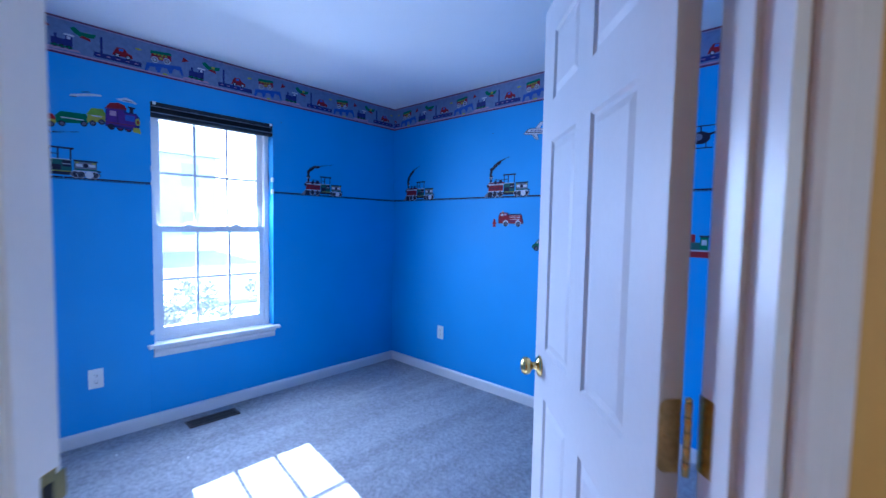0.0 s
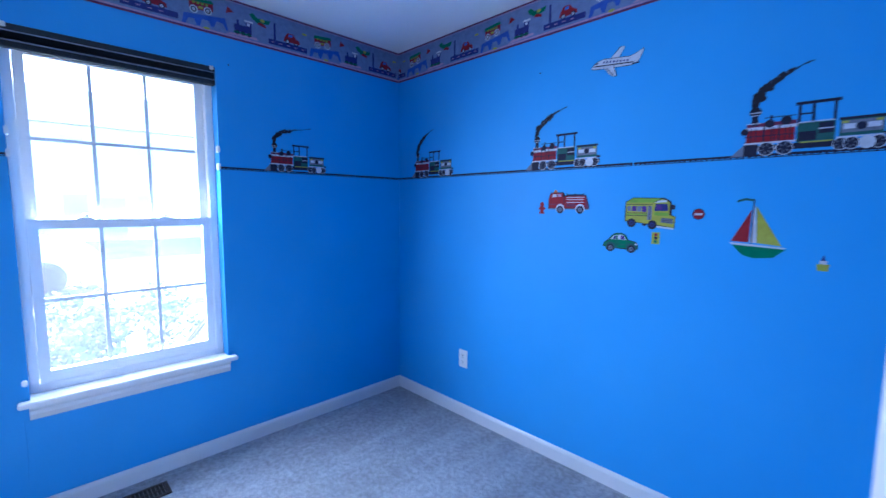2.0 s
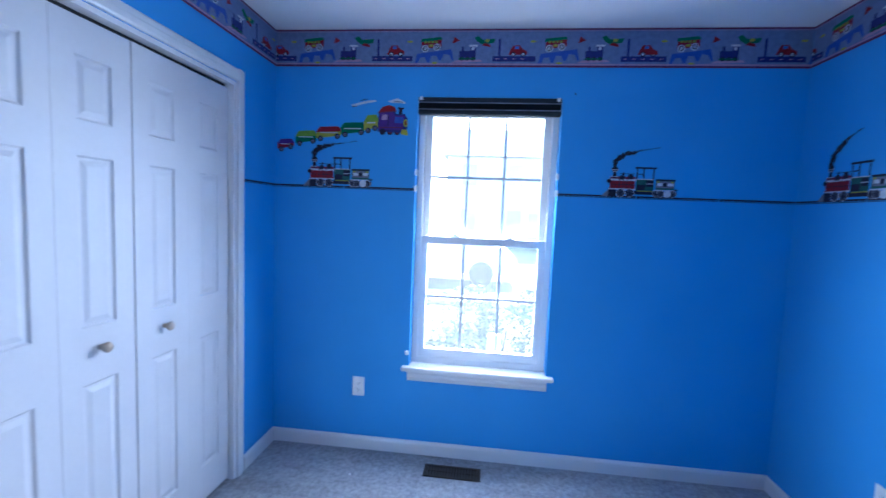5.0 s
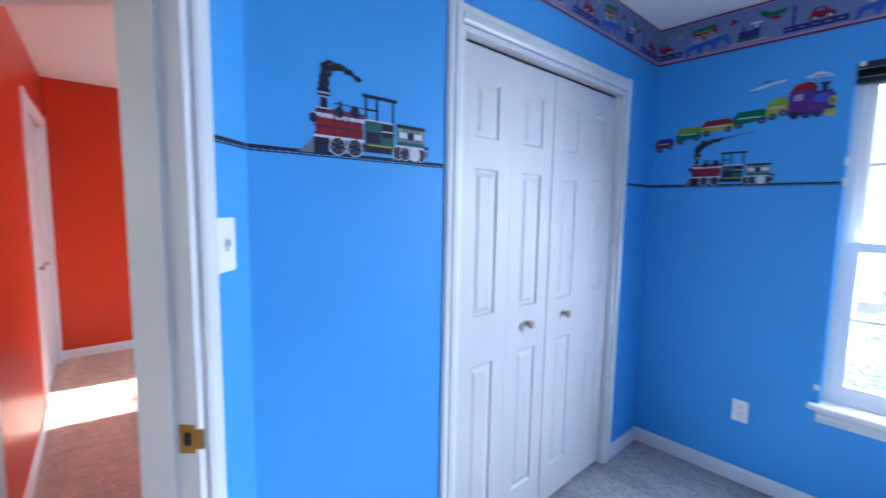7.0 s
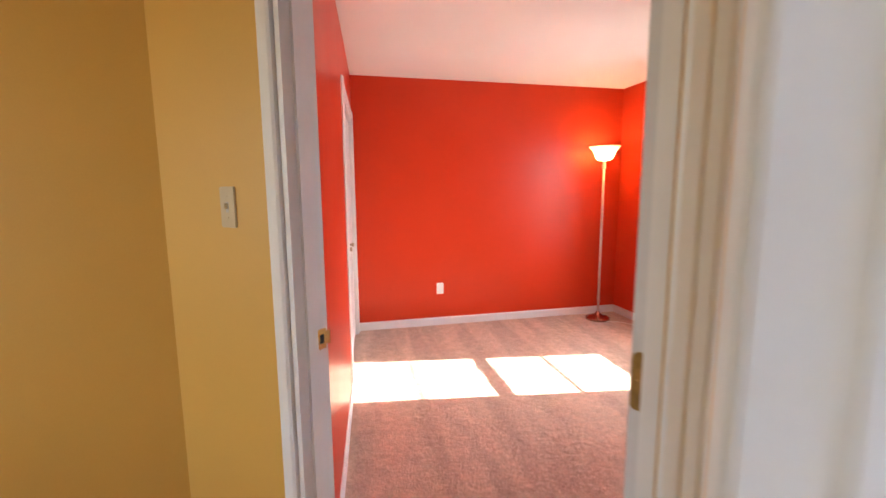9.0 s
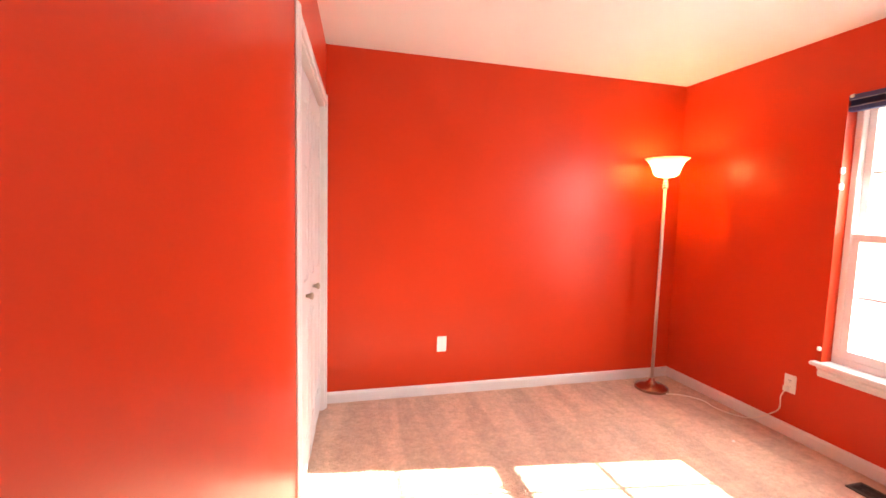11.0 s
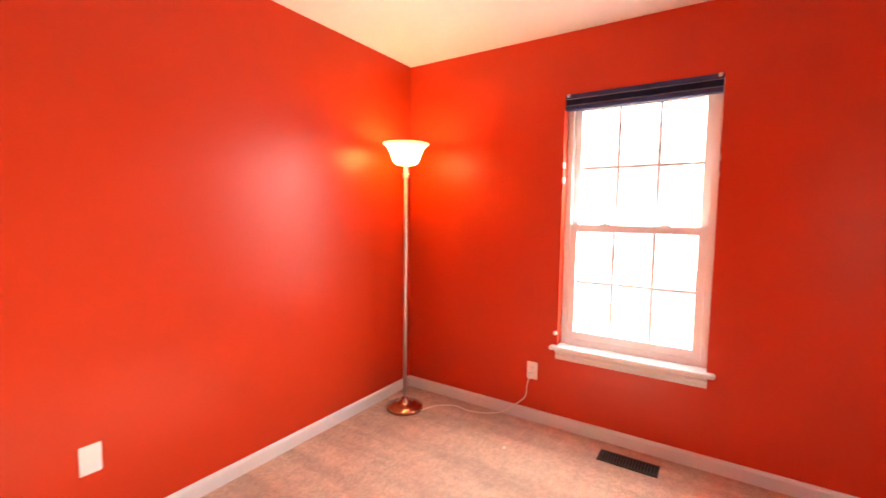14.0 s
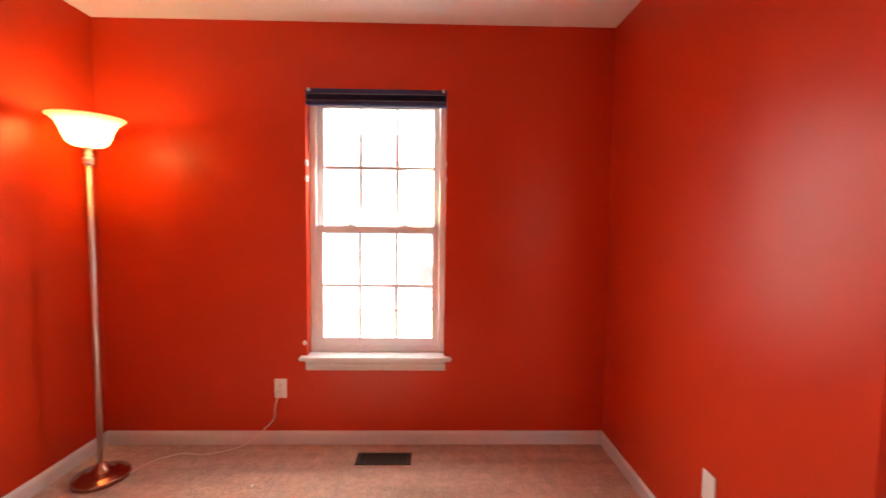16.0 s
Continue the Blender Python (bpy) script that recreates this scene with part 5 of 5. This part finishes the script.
M_PAINTCAR = mat("silver_car_paint", (0.62, 0.63, 0.65), rough=0.25, metal=0.2, vary=0.03, bump=0, coat=0.6)
M_TYRE = mat("tyre_rubber", (0.025, 0.025, 0.027), rough=0.85, vary=0.1, bump=0.1)
M_DARKGLASS = mat("grey_window_glass", (0.45, 0.47, 0.50), rough=0.08, vary=0.05, bump=0)
GZ = -0.45
bm = bmesh.new()
box(bm, -400, 400, -400, 400, GZ - 0.2, GZ)
structure(part("ground", bm, M_GRASS), "dry pale lawn reaching the horizon", "ground")
structure(boxpart("road", (-17.6, -11.0, -400, 400, GZ - 0.1, GZ + 0.012), M_ROAD), "grey asphalt street", "road")
structure(boxpart("pavement", (-10.85, -9.6, -400, 400, GZ - 0.1, GZ + 0.09), M_CONC, bevel=0.01), "pale concrete pavement with a kerb", "pavement")
structure(boxpart("wall_outside", (-3.68, -3.58, RN_Y + 0.02, -0.25, GZ, 2.7), M_SIDING), "pale house siding", "wall")


def bush(x, y, w, h, seed):
    rnd = random.Random(seed)
    root = empty("bush", pose(x, y, GZ), "low sprawling evergreen bush under the window", "bush", "bushes")
    bm = bmesh.new()
    for i in range(9):
        a = rnd.uniform(0, 6.3)
        tip = Vector((math.cos(a) * w * 0.35, math.sin(a) * w * 0.35, h * rnd.uniform(0.6, 0.85)))
        tube(bm, smooth_line([(0, 0, 0), tip * 0.5 + Vector((0, 0, 0.05)), tip], 4), 0.012, 5)
    part("stem", bm, M_BARK, root)
    bm = bmesh.new()
    clumps = [(rnd.gauss(0, w * 0.24), rnd.gauss(0, w * 0.26), h * rnd.uniform(0.25, 0.9), rnd.uniform(0.12, 0.24)) for _ in range(26)]
    for _ in range(5200):
        cx, cy, cz, r = rnd.choice(clumps)
        d = Vector((rnd.gauss(0, 1), rnd.gauss(0, 1), rnd.gauss(0, 1))).normalized() * r * rnd.uniform(0.6, 1.05)
        c = Vector((cx, cy, cz)) + d
        a = Vector((rnd.gauss(0, 1), rnd.gauss(0, 1), rnd.gauss(0, 1))).normalized()
        b = a.cross(d.normalized()).normalized()
        s = rnd.uniform(0.018, 0.034)
        bm.faces.new([bm.verts.new(c + q) for q in (-a * s, b * s * 0.45, a * s, -b * s * 0.45)])
    part("crown", bm, M_LEAF, root)


bush(-5.0, 1.85, 1.7, 1.15, 3)
bush(-5.2, 0.7, 1.1, 0.75, 5)
bush(-5.3, -0.9, 0.9, 0.6, 8)
post = boxpart("marker_post", (-0.05, 0.05, -0.05, 0.05, 0, 0.95), M_TRIM, None, bevel=0.01)
post.matrix_world = pose(-4.2, 1.795, GZ)
tagged(post, "short white post in front of the bush", "post")


def car(x, y, turn, label):
    """A long minivan: x along, y across."""
    root = empty("car", pose(x, y, GZ + 0.012, 0, 0, turn), label, "car", "parked cars")
    side = [(-2.5, 0.32), (-2.54, 0.75), (-2.48, 1.05), (-2.3, 1.62), (-2.0, 1.72), (0.3, 1.74), (0.75, 1.66), (1.55, 1.12), (2.3, 0.95), (2.52, 0.72), (2.54, 0.32)]
    bm = bmesh.new()
    sweep(bm, side, (0, -0.82, 0), (0, 0.82, 0), (1, 0, 0), (0, 0, 1))
    part("body", bm, M_PAINTCAR, root, bevel=0.05)
    glassline = [(-2.3, 1.1), (-2.15, 1.55), (0.25, 1.6), (0.66, 1.54), (1.25, 1.12)]
    for s in (-1, 1):
        bm = bmesh.new()
        sweep(bm, glassline, (0, s * 0.80, 0), (0, s * 0.828, 0), (1, 0, 0), (0, 0, 1))
        part("side_window", bm, M_DARKGLASS, root)
        for wx in (-1.6, 1.6):
            bm = bmesh.new()
            lathe(bm, [(0.2, -0.1), (0.31, -0.1), (0.325, -0.06), (0.325, 0.06), (0.31, 0.1), (0.2, 0.1)], 28, Matrix.Translation((wx, s * 0.78, 0.325)) @ pose(0, 0, 0, 90))
            tyre = part("wheel", bm, M_TYRE, root)
            bm = bmesh.new()
            lathe(bm, [(0.2, -0.105), (0.17, -0.09), (0.05, -0.11), (0.0, -0.112)], 20, Matrix.Translation((wx, s * 0.78, 0.325)) @ pose(0, 0, 0, -90 if s > 0 else 90))
            part("rim", bm, M_NICKEL, tyre)
    for s in (-1, 1):
        boxpart("headlight", (2.42, 2.52, s * 0.62 - 0.14, s * 0.62 + 0.14, 0.62, 0.76), M_GLASSY, root, bevel=0.02)


M_GLASSY = mat("clear_lamp_cover", (0.7, 0.72, 0.75), rough=0.1, vary=0.02, bump=0)
car(-12.9, -0.05, 90, "silver minivan parked at the kerb")


def house(x, y, w, d, h, label):
    root = empty("house", pose(x, y, GZ), label, "house", "houses")
    boxpart("wall", (-d, 0, -w / 2, w / 2, 0, h), M_SIDING, root)
    bm = bmesh.new()
    sweep(bm, [(0.4, h + 0.004), (-d / 2, h + d * 0.3), (-d - 0.4, h + 0.004)], (0, -w / 2 - 0.3, 0), (0, w / 2 + 0.3, 0), (1, 0, 0), (0, 0, 1))
    part("roof", bm, M_ROOF, root)
    n = int(w // 2.4)
    for i in range(n):
        yy = -w / 2 + (i + 0.5) * w / n
        for z in ((0.9, 3.6) if h > 4 else (0.9,)):
            win = boxpart("window", (-0.02, 0.05, yy - 0.5, yy + 0.5, z, z + 1.4), M_TRIM, root)
            boxpart("pane", (0.05, 0.06, yy - 0.43, yy + 0.43, z + 0.07, z + 1.33), M_DARKGLASS, win)
    boxpart("door", (0.0, 0.06, -0.5, 0.5, 0.0, 2.1), M_DARKGLASS, root)


house(-27, 4.5, 11, 8, 5.4, "pale two-storey house across the street")
house(-27, -9.5, 11, 8, 5.4, "pale two-storey house across the street")
